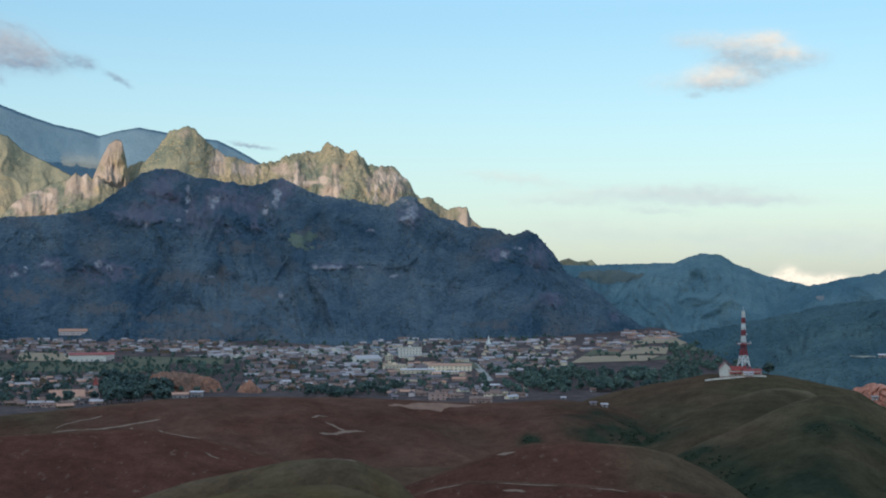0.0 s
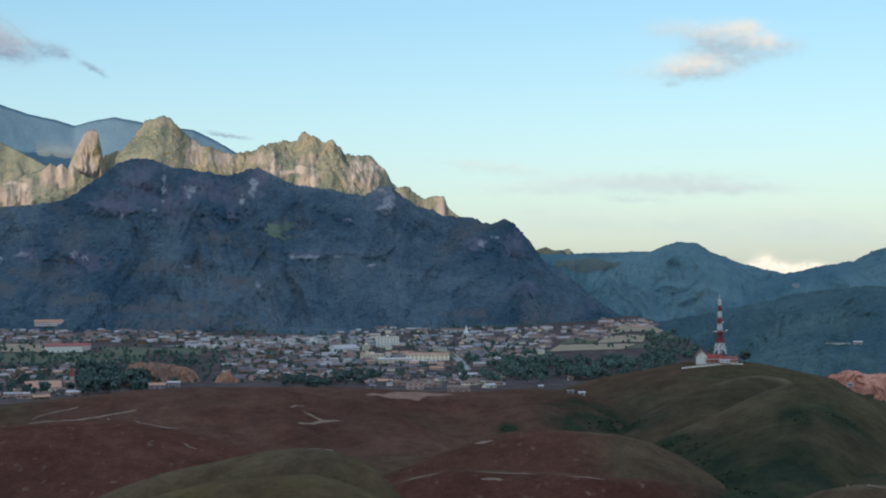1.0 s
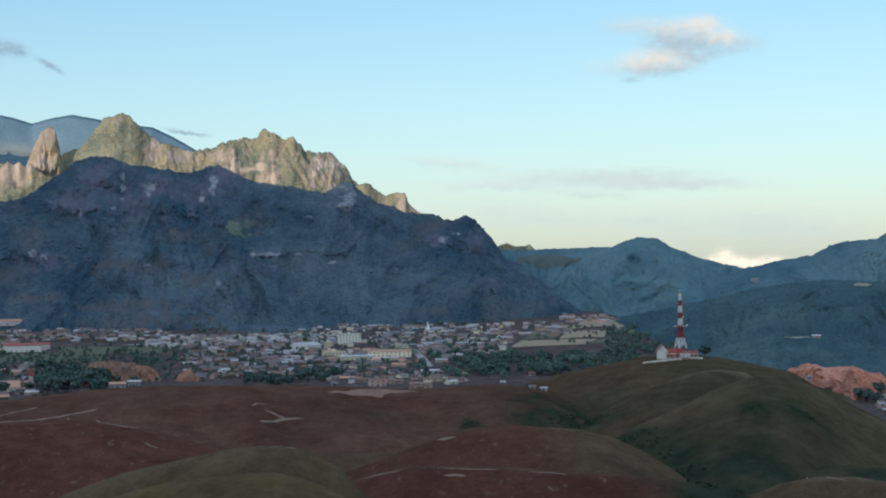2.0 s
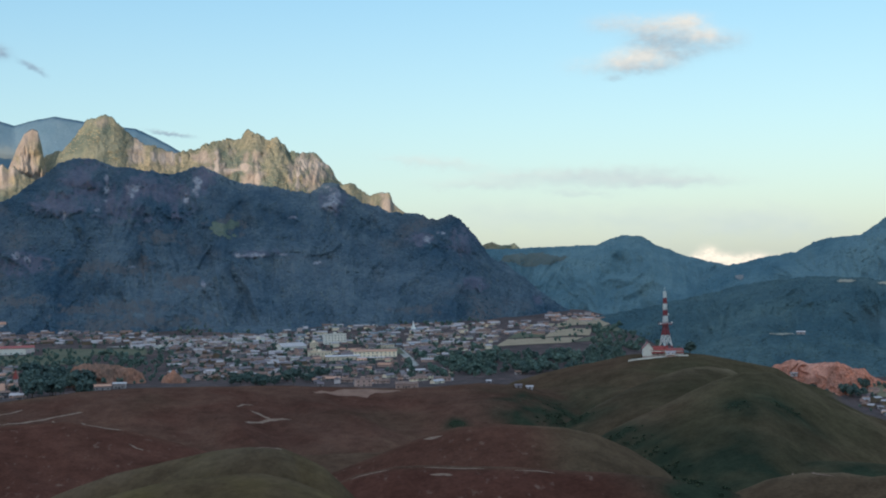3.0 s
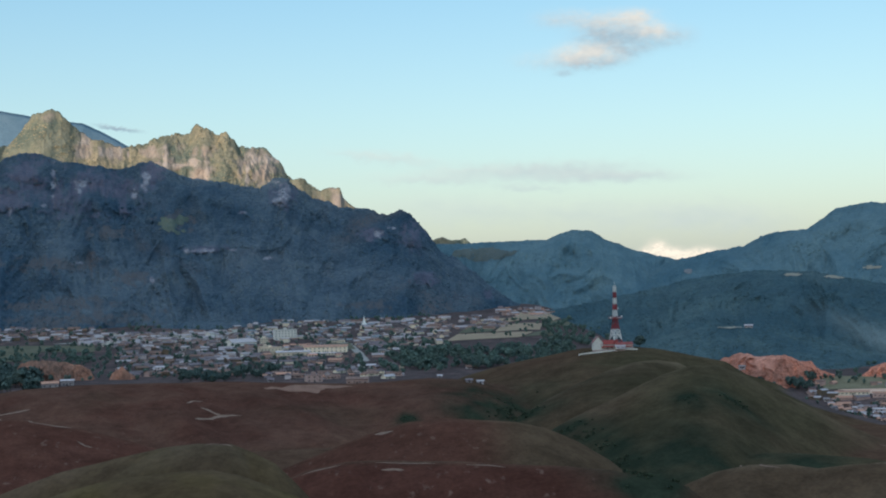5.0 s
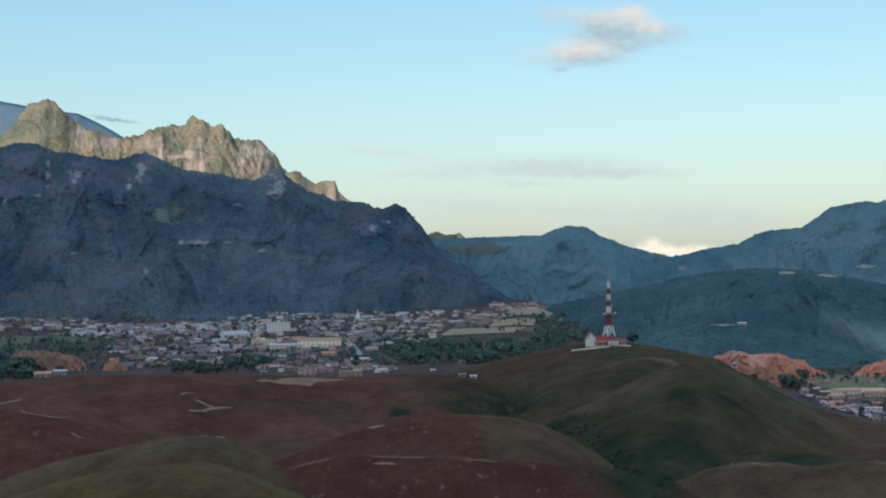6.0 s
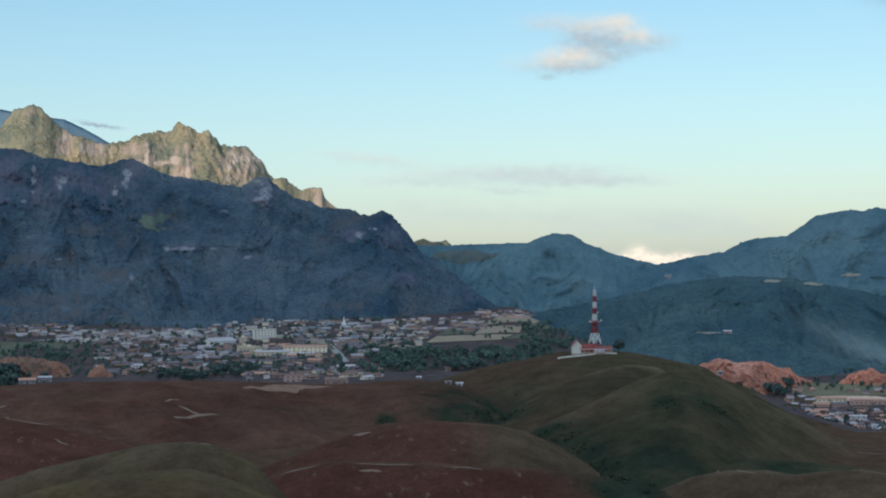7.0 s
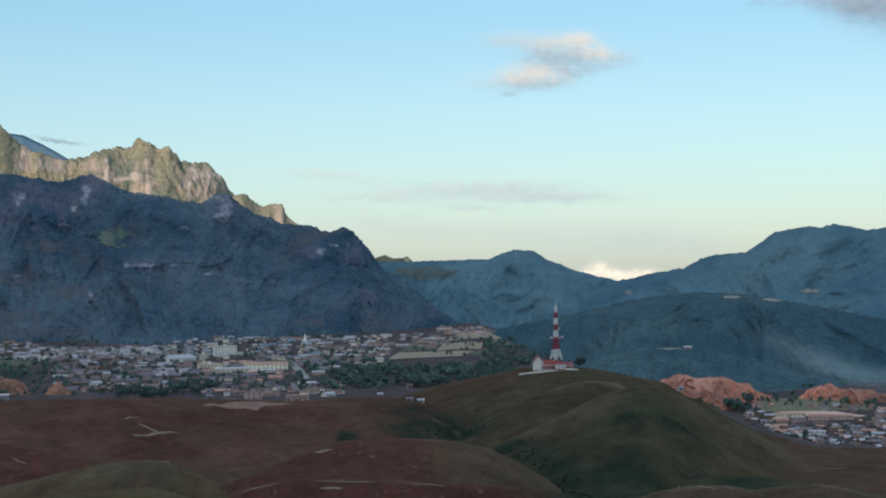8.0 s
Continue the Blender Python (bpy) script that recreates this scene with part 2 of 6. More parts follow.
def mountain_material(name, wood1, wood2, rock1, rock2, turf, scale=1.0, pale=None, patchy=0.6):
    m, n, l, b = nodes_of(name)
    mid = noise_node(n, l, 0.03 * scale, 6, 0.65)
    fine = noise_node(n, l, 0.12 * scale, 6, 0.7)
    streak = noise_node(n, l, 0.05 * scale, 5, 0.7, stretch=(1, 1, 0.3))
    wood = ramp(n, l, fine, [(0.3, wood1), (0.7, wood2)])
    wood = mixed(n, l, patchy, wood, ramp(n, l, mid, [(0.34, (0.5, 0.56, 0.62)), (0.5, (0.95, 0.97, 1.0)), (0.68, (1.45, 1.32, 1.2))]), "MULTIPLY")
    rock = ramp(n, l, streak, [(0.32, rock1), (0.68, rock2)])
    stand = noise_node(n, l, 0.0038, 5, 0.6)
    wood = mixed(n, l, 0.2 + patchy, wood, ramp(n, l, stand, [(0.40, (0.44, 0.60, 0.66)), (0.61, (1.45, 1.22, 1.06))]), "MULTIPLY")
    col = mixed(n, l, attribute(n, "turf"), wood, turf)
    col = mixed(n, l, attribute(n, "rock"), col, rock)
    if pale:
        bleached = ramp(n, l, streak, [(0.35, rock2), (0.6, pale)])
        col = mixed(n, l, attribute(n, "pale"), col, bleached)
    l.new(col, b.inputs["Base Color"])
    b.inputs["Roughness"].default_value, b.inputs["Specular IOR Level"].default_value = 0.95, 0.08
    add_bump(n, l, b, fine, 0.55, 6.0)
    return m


M_GROUND = ground_material()
# blue distance haze over the shaded mountain is mixed into these base colours
M_HAZED_KARST = mountain_material("hazed_wooded_karst", (0.048, 0.083, 0.126), (0.078, 0.118, 0.166), (0.072, 0.080, 0.120), (0.126, 0.127, 0.174), (0.108, 0.102, 0.110), 1.0, (0.34, 0.34, 0.38))
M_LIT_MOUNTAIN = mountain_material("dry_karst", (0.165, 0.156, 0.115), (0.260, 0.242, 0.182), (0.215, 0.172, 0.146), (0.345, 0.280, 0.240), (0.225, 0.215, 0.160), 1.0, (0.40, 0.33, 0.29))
# flat blue of far air, painted as the ridge's own colour
M_FAR_MOUNTAIN = mountain_material("hazed_far_ridge", (0.100, 0.172, 0.240), (0.116, 0.188, 0.254), (0.115, 0.180, 0.240), (0.125, 0.19, 0.25), (0.12, 0.18, 0.235), 1.0, None, 0.15)
# luminous teal haze of the saddle hill and right ridge, painted as colour
M_HAZED_HILL = mountain_material("hazed_wooded_hill", (0.082, 0.156, 0.204), (0.106, 0.186, 0.232), (0.13, 0.17, 0.19), (0.17, 0.21, 0.23), (0.104, 0.160, 0.178), 1.0, None, 0.3)
# foothill and low-rise greens, shifted to blue-teal to paint in the haze
M_HAZED_FOOTHILL = mountain_material("hazed_foothill", (0.050, 0.098, 0.124), (0.076, 0.130, 0.156), (0.12, 0.13, 0.12), (0.18, 0.18, 0.16), (0.085, 0.118, 0.122), 1.0, None, 0.4)


# ---- sheets of land ----
def part(name, bm, material, parent=None, label="", smooth=False):
    me = bpy.data.meshes.new(name)
    bm.to_mesh(me)
    bm.free()
    me.materials.append(material)
    if smooth:
        me.polygons.foreach_set("use_smooth", np.ones(len(me.polygons), dtype=bool))
    ob = new(name, me)
    if parent:
        ob.parent = parent
    return tagged(ob, label)


def sheet_mesh(name, bearings, radii, heights, masks=(), closed=False):
    """A sheet over rows of bearings and distances."""
    nb, nr = len(bearings), len(radii)
    bb, rr = np.meshgrid(np.radians(bearings), radii)
    co = np.stack([rr * np.sin(bb), rr * np.cos(bb), heights], -1).reshape(-1, 3)
    j, i = np.meshgrid(np.arange(nb if closed else nb - 1), np.arange(nr - 1))
    j2 = (j + 1) % nb
    quads = np.stack([i * nb + j, i * nb + j2, (i + 1) * nb + j2, (i + 1) * nb + j], -1).reshape(-1, 4)[:, ::-1]
    me = bpy.data.meshes.new(name)
    me.vertices.add(len(co))
    me.vertices.foreach_set("co", co.ravel().astype(np.float32))
    me.loops.add(quads.size)
    me.loops.foreach_set("vertex_index", quads.ravel().astype(np.int32))
    me.polygons.add(len(quads))
    me.polygons.foreach_set("loop_start", np.arange(0, quads.size, 4, dtype=np.int32))
    me.polygons.foreach_set("use_smooth", np.ones(len(quads), dtype=bool))
    me.update(calc_edges=True)
    for key, val in masks:
        at = me.attributes.new(key, "FLOAT", "POINT")
        at.data.foreach_set("value", np.clip(val, 0, 1).ravel().astype(np.float32))
    return me


def build_ground():
    view = np.linspace(-21, 29, 620)
    rest = np.linspace(29, 339, 90)[1:-1]
    bearings = np.concatenate([view, rest])
    radii = np.concatenate([np.geomspace(0.05, 250, 60)[:-1], np.geomspace(250, 1600, 330)[:-1], np.geomspace(1600, 6000, 110)])
    signed = (bearings + 180) % 360 - 180
    b, r = np.meshgrid(signed, radii)
    x, y = r * np.sin(np.radians(b)), r * np.cos(np.radians(b))
    z = EYE + r * land_rise(b, r)
    z += 0.7 * fbm(x, y, 30, 3, 3) * step(150, 260, r)
    patch = fbm(x, y, 135, 4, 11)
    stack = land_parts(b, r)
    share = np.exp((stack - stack.max(0)) / 0.0016)
    share /= share.sum(0)
    low, _, hump, bank, corner, knoll, shoulder, broad, tower, hump2, hump3, side, dome, lobe = share
    sward = hump * step(0.02, 0.05, 1 - r / 376) * step(-0.25, 0.25, fbm(x, y, 40, 3, 17) + 0.1)
    mound = hump + hump2 + hump3
    hump = 0.7 * hump + 1.1 * hump2 + 0.7 * hump3
    tower = tower + side + dome
    olive = 0.75 * hump * (1 - 0.7 * sward) * np.clip(0.1 + 1.1 * step(-0.35, 0.45, fbm(x, y * 0.6, 34, 4, 16)), 0, 1)
    green = tower * (0.62 + 0.5 * patch + 0.35 * step(9.5, 14, b) - 0.4 * step(19, 23, b)) + corner * 0.6 + lobe * 0.9 + 0.55 * mound + low * (r < 1290) * 0.35 + knoll * (0.12 + 0.5 * step(5.5, 8, b))
    green += broad * (0.35 * step(-0.1, 0.5, patch) + 0.6 * step(-14, -17, b))
    red = 0.7 * shoulder * step(-0.5, 0.1, patch + 0.45 * step(-12, -15, b)) + bank * 0.8 + knoll * 0.6 * step(9, 6, b) + broad * 0.45 * step(-0.2, 0.4, fbm(x, y, 60, 3, 12))
    # crests and spurs painted paler, imitating skylight on their upturned tops
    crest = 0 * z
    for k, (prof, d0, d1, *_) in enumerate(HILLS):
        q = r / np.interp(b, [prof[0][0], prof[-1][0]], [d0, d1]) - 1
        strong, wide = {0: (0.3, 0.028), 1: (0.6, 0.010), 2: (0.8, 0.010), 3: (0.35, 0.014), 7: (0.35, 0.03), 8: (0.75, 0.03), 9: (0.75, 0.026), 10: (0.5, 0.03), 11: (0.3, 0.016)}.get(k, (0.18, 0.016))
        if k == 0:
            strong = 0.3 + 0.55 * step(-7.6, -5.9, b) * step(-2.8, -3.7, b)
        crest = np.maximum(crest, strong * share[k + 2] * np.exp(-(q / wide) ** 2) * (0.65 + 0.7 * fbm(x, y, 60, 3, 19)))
    green = np.clip(green, 0, 1)
    olive = np.clip(olive, 0, 1)
    vale = np.maximum(1 - step(4, 14, z), r > 1500) * (r > 1230)
    # green gully spots whose dark tone also stands in for hollow shade
    lush_shade = 0 * z
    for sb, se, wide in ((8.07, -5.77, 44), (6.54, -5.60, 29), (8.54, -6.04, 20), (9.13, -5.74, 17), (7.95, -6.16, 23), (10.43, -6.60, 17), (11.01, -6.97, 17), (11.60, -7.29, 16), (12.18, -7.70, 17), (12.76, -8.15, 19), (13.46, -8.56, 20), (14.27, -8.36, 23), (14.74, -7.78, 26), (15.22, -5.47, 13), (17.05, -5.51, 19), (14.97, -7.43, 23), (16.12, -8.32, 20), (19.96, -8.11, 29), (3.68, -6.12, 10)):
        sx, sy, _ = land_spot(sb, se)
        lush_shade = np.maximum(lush_shade, np.exp(-((x - sx) ** 2 + ((y - sy) * 0.6) ** 2) / wide ** 2 + 1.2 * fbm(x, y, 27, 3, 15)) * 0.9)
    me = sheet_mesh("ground", bearings, radii, z, [("olive", olive), ("green", green), ("red", red), ("vale", vale), ("lush_shade", lush_shade), ("crest", crest)], True)
    ob = new("ground", me)
    me.materials.append(M_GROUND)
    tagged(ob, "rolling dry grass hills falling to a flat valley floor", "ground", kind="structure")
    return ob


ground = build_ground()


def blobs(bb, ee, spots, seed, ragged=0.8):
    """A soft-edged mask of spots (bearing, height angle, half width, half height) with ragged rims."""
    mask = 0 * bb
    ragged_noise = fbm(bb, ee * 1.2, 0.35, 4, seed)
    for b, e, wide, high in spots:
        mask = np.maximum(mask, step(1.25, 0.45, np.sqrt(((bb - b) / wide) ** 2 + ((ee - e) / high) ** 2) + ragged * ragged_noise))
    return mask


def spur_lift(bb, ee, lines, seed):
    """Rounded spurs that run down a slope between two sight lines (bearing, height angle, twice; half width, metres proud)."""
    lift = 0 * bb
    wob = 0.35 * fbm(bb, ee, 1.4, 3, seed)
    for b0, e0, b1, e1, wide, proud in lines:
        vb, ve = b1 - b0, e1 - e0
        t = np.clip(((bb - b0) * vb + (ee - e0) * ve) / (vb * vb + ve * ve), 0, 1)
        off = np.hypot(bb + wob - b0 - t * vb, ee - e0 - t * ve) / (wide * (0.6 + 0.7 * t))
        lift = np.maximum(lift, proud * (1 - np.clip(off, 0, 1)) * (0.5 + 0.5 * t))
    return lift


def mountain(name, label, profile, dist, foot, back, material, lo, hi, cols=420, rows=150, gully=0.35, rough=4.0, lumps=14.0, rock_bias=0.0, turf_bias=-0.2, power=1.5, seed=0, jag=1.0, crag=0.0, wander=45.0, rocks=(), pales=(), turfs=(), spurs=()):
    """A ridge whose crest follows the profile; it falls to the valley over foot metres in front and back metres behind."""
    b = np.linspace(lo, hi, cols)
    front = np.linspace(0, 1, rows) ** 0.8
    behind = np.linspace(0, 1, 26)[1:]
    q = np.concatenate([-(1 - front), behind])
    bb, qq = np.meshgrid(b, q)
    d = np.interp(bb, [lo, hi], dist) + wander * fbm(bb, bb * 0, 2.2, 3, seed + 2)
    r = d + np.where(qq < 0, foot, back) * qq
    x, y = r * np.sin(np.radians(bb)), r * np.cos(np.radians(bb))
    crest = EYE + d * tan_d(line(profile, bb)) + jag * (3.0 * fbm(x, y, 30, 3, seed + 5) + 2.0 * fbm(x, y, 9, 2, seed + 6)) + crag * (np.abs(fbm(x, y, 55, 4, seed + 7)) * 2.0 - 0.2)
    low = -80.0
    fall = np.where(qq < 0, (1 + qq) ** power, (1 - qq) ** 1.3)
    # teeth of the crest melt into a smoother slope further down
    sigma = min(0.7, 0.1 * (hi - lo)) / (b[1] - b[0])
    k = np.arange(-int(3 * sigma), int(3 * sigma) + 1)
    bell = np.exp(-0.5 * (k / max(sigma, 0.1)) ** 2)
    smooth = np.convolve(np.pad(line(profile, b), len(k) // 2, mode="edge"), bell / bell.sum(), "valid")
    soft = EYE + d * tan_d(smooth)[None, :]
    z = low + (soft + (crest - soft) * np.where(qq < 0, (1 + qq) ** 5, 1) - low) * fall
    limit = EYE + r * (crest - EYE) / d - 2.0 * np.clip(-qq * 8, 0, 1)
    z = np.where(qq < -0.01, np.minimum(z, limit), z)
    ee = np.degrees(np.arctan((z - EYE) / r))
    # the ground stands proud of the plain slope in spurs, buttresses and crowns, and recedes in gullies between
    across, up = d * np.radians(bb), z
    bent = 0.3 * foot * fbm(across, up, foot * 0.55, 3, seed + 9)
    wide = max(foot * 0.3, 20)
    runs = [fbm(across + lean * up + bent, up * 0.3 - lean * across * 0.3, wide, 5, seed + 10 + n, True) for n, lean in enumerate((0.55, -0.65))]
    cliff = np.maximum(step(0.15, 0.45, fbm(across, up, 110, 4, seed + 12) + rock_bias), blobs(bb, ee, rocks, seed + 30))
    proud = gully * foot * 0.42 * (np.maximum(*runs) - 0.35)
    proud = proud + spur_lift(bb, ee, spurs, seed + 23)
    proud = proud + lumps * (0.9 * fbm(across, up, 75, 4, seed + 21) + 0.5 * fbm(across, up * 0.7, 26, 3, seed + 22))
    proud = proud + cliff * rough * (1.6 * np.sin(up / 13 + 3 * fbm(across, up, 90, 3, seed + 13)) + 2.2 * fbm(across, up * 0.2, 22, 4, seed + 14, True))
    proud = proud + rough * (1 - 0.6 * cliff) * np.abs(fbm(across, up, 11, 2, seed + 15))
    proud = proud * step(0.0, 0.10, -qq) * step(1.0, 0.9, -qq)
    near = 1 - np.clip(proud, -0.12 * r, 0.12 * r) / r
    x, y, z, r = x * near, y * near, EYE + (z - EYE) * near, r * near
    pale = 0.85 * blobs(bb, ee, pales, seed + 31, 1.5)
    rock = np.clip(np.maximum(cliff * step(-0.35, 0.05, fbm(across, up * 0.6, 45, 4, seed + 17)), pale), 0, 1)
    turf = np.maximum(0.8 * step(0.0, 0.5, fbm(across, up * 1.6, 170, 4, seed + 18) + turf_bias), 0.7 * blobs(bb, ee, turfs, seed + 32, 1.7)) * (1 - rock)
    me = sheet_mesh(name, b, np.arange(len(q)), z, [("rock", rock), ("turf", turf), ("pale", pale)])
    co = np.stack([x, y, z], -1).reshape(-1, 3)
    me.vertices.foreach_set("co", co.ravel().astype(np.float32))
    me.update()
    me.materials.append(material)
    ob = tagged(new(name, me), label, "mountain")
    SLOPES[ob.name] = (bb, ee, np.stack([x, y, z], -1), qq)
    return ob


SLOPES = {}


def slope_patch(ob, name, material, label, b, e, wide, high, seed, lift=1.5, edge=0.45):
    """A patch of another surface lying on the front slope of a mountain round the sight line (b, e)."""
    bb, ee, co, qq = SLOPES[ob.name]
    inside = ((bb - b) / wide) ** 2 + ((ee - e) / high) ** 2 + edge * 2 * fbm(bb, ee * 1.3, (wide + high) * 0.5, 4, seed) < 1
    inside &= (qq < 0) & (qq > -0.98)
    keep = inside[:-1, :-1] & inside[1:, :-1] & inside[:-1, 1:] & inside[1:, 1:]
    i, j = np.nonzero(keep)
    if not len(i):
        return None
    bm = bmesh.new()
    verts = {}

    def vert(a, c):
        if (a, c) not in verts:
            x, y, z = co[a, c]
            r = math.hypot(x, y)
            verts[a, c] = bm.verts.new((x - x / r * lift, y - y / r * lift, z + lift * 0.5))
        return verts[a, c]

    for a, c in zip(i.tolist(), j.tolist()):
        bm.faces.new((vert(a, c), vert(a + 1, c), vert(a + 1, c + 1), vert(a, c + 1))[::-1])
    return part(name, bm, material, ob, label, True)


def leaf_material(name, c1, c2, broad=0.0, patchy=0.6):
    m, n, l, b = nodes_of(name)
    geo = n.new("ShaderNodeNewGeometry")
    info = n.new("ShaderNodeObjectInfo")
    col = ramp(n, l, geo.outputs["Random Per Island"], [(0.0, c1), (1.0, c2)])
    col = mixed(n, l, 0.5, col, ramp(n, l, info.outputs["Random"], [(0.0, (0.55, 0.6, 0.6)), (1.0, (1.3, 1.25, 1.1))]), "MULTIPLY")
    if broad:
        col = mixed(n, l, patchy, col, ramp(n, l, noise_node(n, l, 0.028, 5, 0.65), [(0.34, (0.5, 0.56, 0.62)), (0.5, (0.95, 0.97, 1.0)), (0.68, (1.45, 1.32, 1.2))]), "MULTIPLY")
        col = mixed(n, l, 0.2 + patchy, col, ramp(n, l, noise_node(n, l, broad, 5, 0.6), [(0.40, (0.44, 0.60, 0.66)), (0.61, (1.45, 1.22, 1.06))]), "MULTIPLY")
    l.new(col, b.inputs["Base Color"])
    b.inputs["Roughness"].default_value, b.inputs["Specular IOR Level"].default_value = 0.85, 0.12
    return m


# crowns carry the same painted haze as the mountainside under them
M_HAZED_WOODS = leaf_material("hazed_mountain_woods", (0.051, 0.088, 0.134), (0.080, 0.123, 0.172), 0.0038)
# haze tint of those hills repeated in their tree crowns
M_HAZED_HILL_WOODS = leaf_material("hazed_hill_woods", (0.088, 0.164, 0.214), (0.110, 0.194, 0.242), 0.0038, 0.3)
# foothill and low-rise crowns, tinted with haze as well
M_FOOT_WOODS = leaf_material("hazed_foothill_woods", (0.056, 0.106, 0.134), (0.080, 0.136, 0.164), 0.0038, 0.4)
M_LOW_WOODS = leaf_material("hazed_low_hill_woods", (0.046, 0.088, 0.108), (0.070, 0.118, 0.138), 0.0038, 0.4)
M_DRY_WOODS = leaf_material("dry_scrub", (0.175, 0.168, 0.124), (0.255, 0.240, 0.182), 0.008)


def woods(ob, label, material, count, size, seed, rock_share=0.35):
    """Tree crowns over the front slope and crest of a mountain, as one mesh."""
    bb, ee, co, qq = SLOPES[ob.name]
    rock = np.empty(len(ob.data.vertices), dtype=np.float32)
    ob.data.attributes["rock"].data.foreach_get("value", rock)
    turf = np.empty_like(rock)
    ob.data.attributes["turf"].data.foreach_get("value", turf)
    rock, turf = rock.reshape(qq.shape), turf.reshape(qq.shape)
    gen = np.random.default_rng(seed)
    last = int(np.nonzero(qq[:, 0] <= 0.04)[0][-1])
    i, j = gen.uniform(last * 0.04, last, count), gen.uniform(0, qq.shape[1] - 1.01, count)
    i0, j0 = i.astype(int), j.astype(int)
    fi, fj = (i - i0)[:, None], (j - j0)[:, None]
    p = (co[i0, j0] * (1 - fi) + co[i0 + 1, j0] * fi) * (1 - fj) + (co[i0, j0 + 1] * (1 - fi) + co[i0 + 1, j0 + 1] * fi) * fj
    clump = fbm(p[:, 0], p[:, 1], 90, 3, seed + 1)
    keep = gen.uniform(0, 1, count) < np.where(rock[i0, j0] > 0.5, rock_share * 0.5, (0.75 + 0.6 * clump) * (1 - 0.75 * turf[i0, j0]))
    p, clump = p[keep], clump[keep]
    n = len(p)
    ang = np.linspace(0, 2 * math.pi, 6)[:-1]
    shape = np.concatenate([np.stack([np.cos(ang), np.sin(ang), 0 * ang], 1), [[0, 0, 0.85], [0, 0, -0.8]]])
    wide = size * gen.uniform(0.45, 1.2, n) * (1 + 0.3 * clump)
    v = shape[None] * (1 + gen.uniform(-0.3, 0.3, (n, 7, 1))) * wide[:, None, None] * 0.5 * np.array([1, 1, 0.55])
    # crowns bulge out square to the slope
    away = p / np.maximum(np.hypot(p[:, 0], p[:, 1]), 1)[:, None] * np.array([1, 1, 0])
    lean = 0.62 * (v[:, :, 2:3] * -away[:, None, :])
    p = p + wide[:, None] * (0.10 * away - np.array([0, 0, 0.05]))
    v = v * np.array([1, 1, 0.78]) + lean + p[:, None, :] + 0.62 * np.array([0, 0, 1])[None, None] * (v * away[:, None, :]).sum(-1, keepdims=True)
    tri = np.array([(k, (k + 1) % 5, 5) for k in range(5)] + [((k + 1) % 5, k, 6) for k in range(5)])
    f = (tri[None] + 7 * np.arange(n)[:, None, None]).reshape(-1, 3)
    me = bpy.data.meshes.new("tree_cover")
    me.vertices.add(7 * n)
    me.vertices.foreach_set("co", v.ravel().astype(np.float32))
    me.loops.add(f.size)
    me.loops.foreach_set("vertex_index", f.ravel().astype(np.int32))
    me.polygons.add(len(f))
    me.polygons.foreach_set("loop_start", np.arange(0, f.size, 3, dtype=np.int32))
    me.polygons.foreach_set("use_smooth", np.ones(len(f), dtype=bool))
    me.update(calc_edges=True)
    me.materials.append(material)
    child = new("tree_cover", me)
    child.parent = ob
    return tagged(child, label, kind="stuff")


SHADE_RIDGE = [(-26.22, 2.17), (-22.30, 2.67), (-18.13, 3.01), (-16.84, 3.12), (-15.30, 3.24), (-14.52, 3.43), (-13.75, 3.95), (-13.07, 4.43), (-12.51, 4.90), (-11.94, 5.16), (-11.03, 5.09), (-10.56, 4.88), (-9.87, 4.71), (-8.70, 4.63), (-8.00, 4.45), (-7.29, 4.69), (-6.71, 4.83), (-6.11, 4.51), (-5.40, 4.16), (-4.45, 4.04), (-3.49, 3.86), (-2.30, 3.67), (-1.77, 4.00), (-1.22, 4.05), (-0.74, 3.62), (-0.14, 3.22), (0.82, 2.91), (1.55, 2.67), (2.15, 2.69), (2.86, 2.40), (3.46, 2.66), (3.99, 2.42), (4.47, 1.90), (4.78, 1.47), (5.25, 0.83), (6.09, 0.35), (6.80, -0.24), (7.74, -1.00), (9.15, -1.88), (10.54, -2.81)]
LIT_HILL = [(-26.27, 4.74), (-22.35, 5.76), (-19.46, 6.42), (-18.18, 6.40), (-17.75, 6.30), (-17.20, 5.76), (-16.21, 5.28), (-15.32, 4.80), (-14.42, 4.40), (-13.29, 3.96), (-11.47, 3.05)]
LIT_CRAG = [(-24.29, 2.20), (-19.40, 2.61), (-18.13, 2.92), (-17.66, 3.43), (-17.06, 3.98), (-16.46, 4.27), (-15.98, 4.42), (-15.36, 4.61), (-15.10, 4.85), (-14.87, 4.72), (-14.65, 4.88), (-14.43, 4.68), (-14.21, 4.84), (-13.93, 4.46), (-13.19, 4.24), (-12.34, 3.92), (-11.47, 3.17), (-10.77, 2.35)]
SPIRE = [(-14.69, 4.05), (-14.38, 4.82), (-14.12, 5.47), (-13.82, 6.08), (-13.64, 6.24), (-13.46, 6.29), (-13.30, 6.23), (-13.18, 5.77), (-13.06, 5.12), (-12.89, 4.08)]
LIT_PEAK = [(-14.86, 3.47), (-13.98, 4.41), (-12.97, 5.22), (-12.36, 5.41), (-11.84, 6.03), (-11.39, 6.64), (-10.77, 6.89), (-10.30, 6.76), (-9.83, 6.23), (-9.18, 5.77), (-8.59, 5.57), (-7.77, 5.34), (-6.82, 4.62), (-5.40, 3.56)]
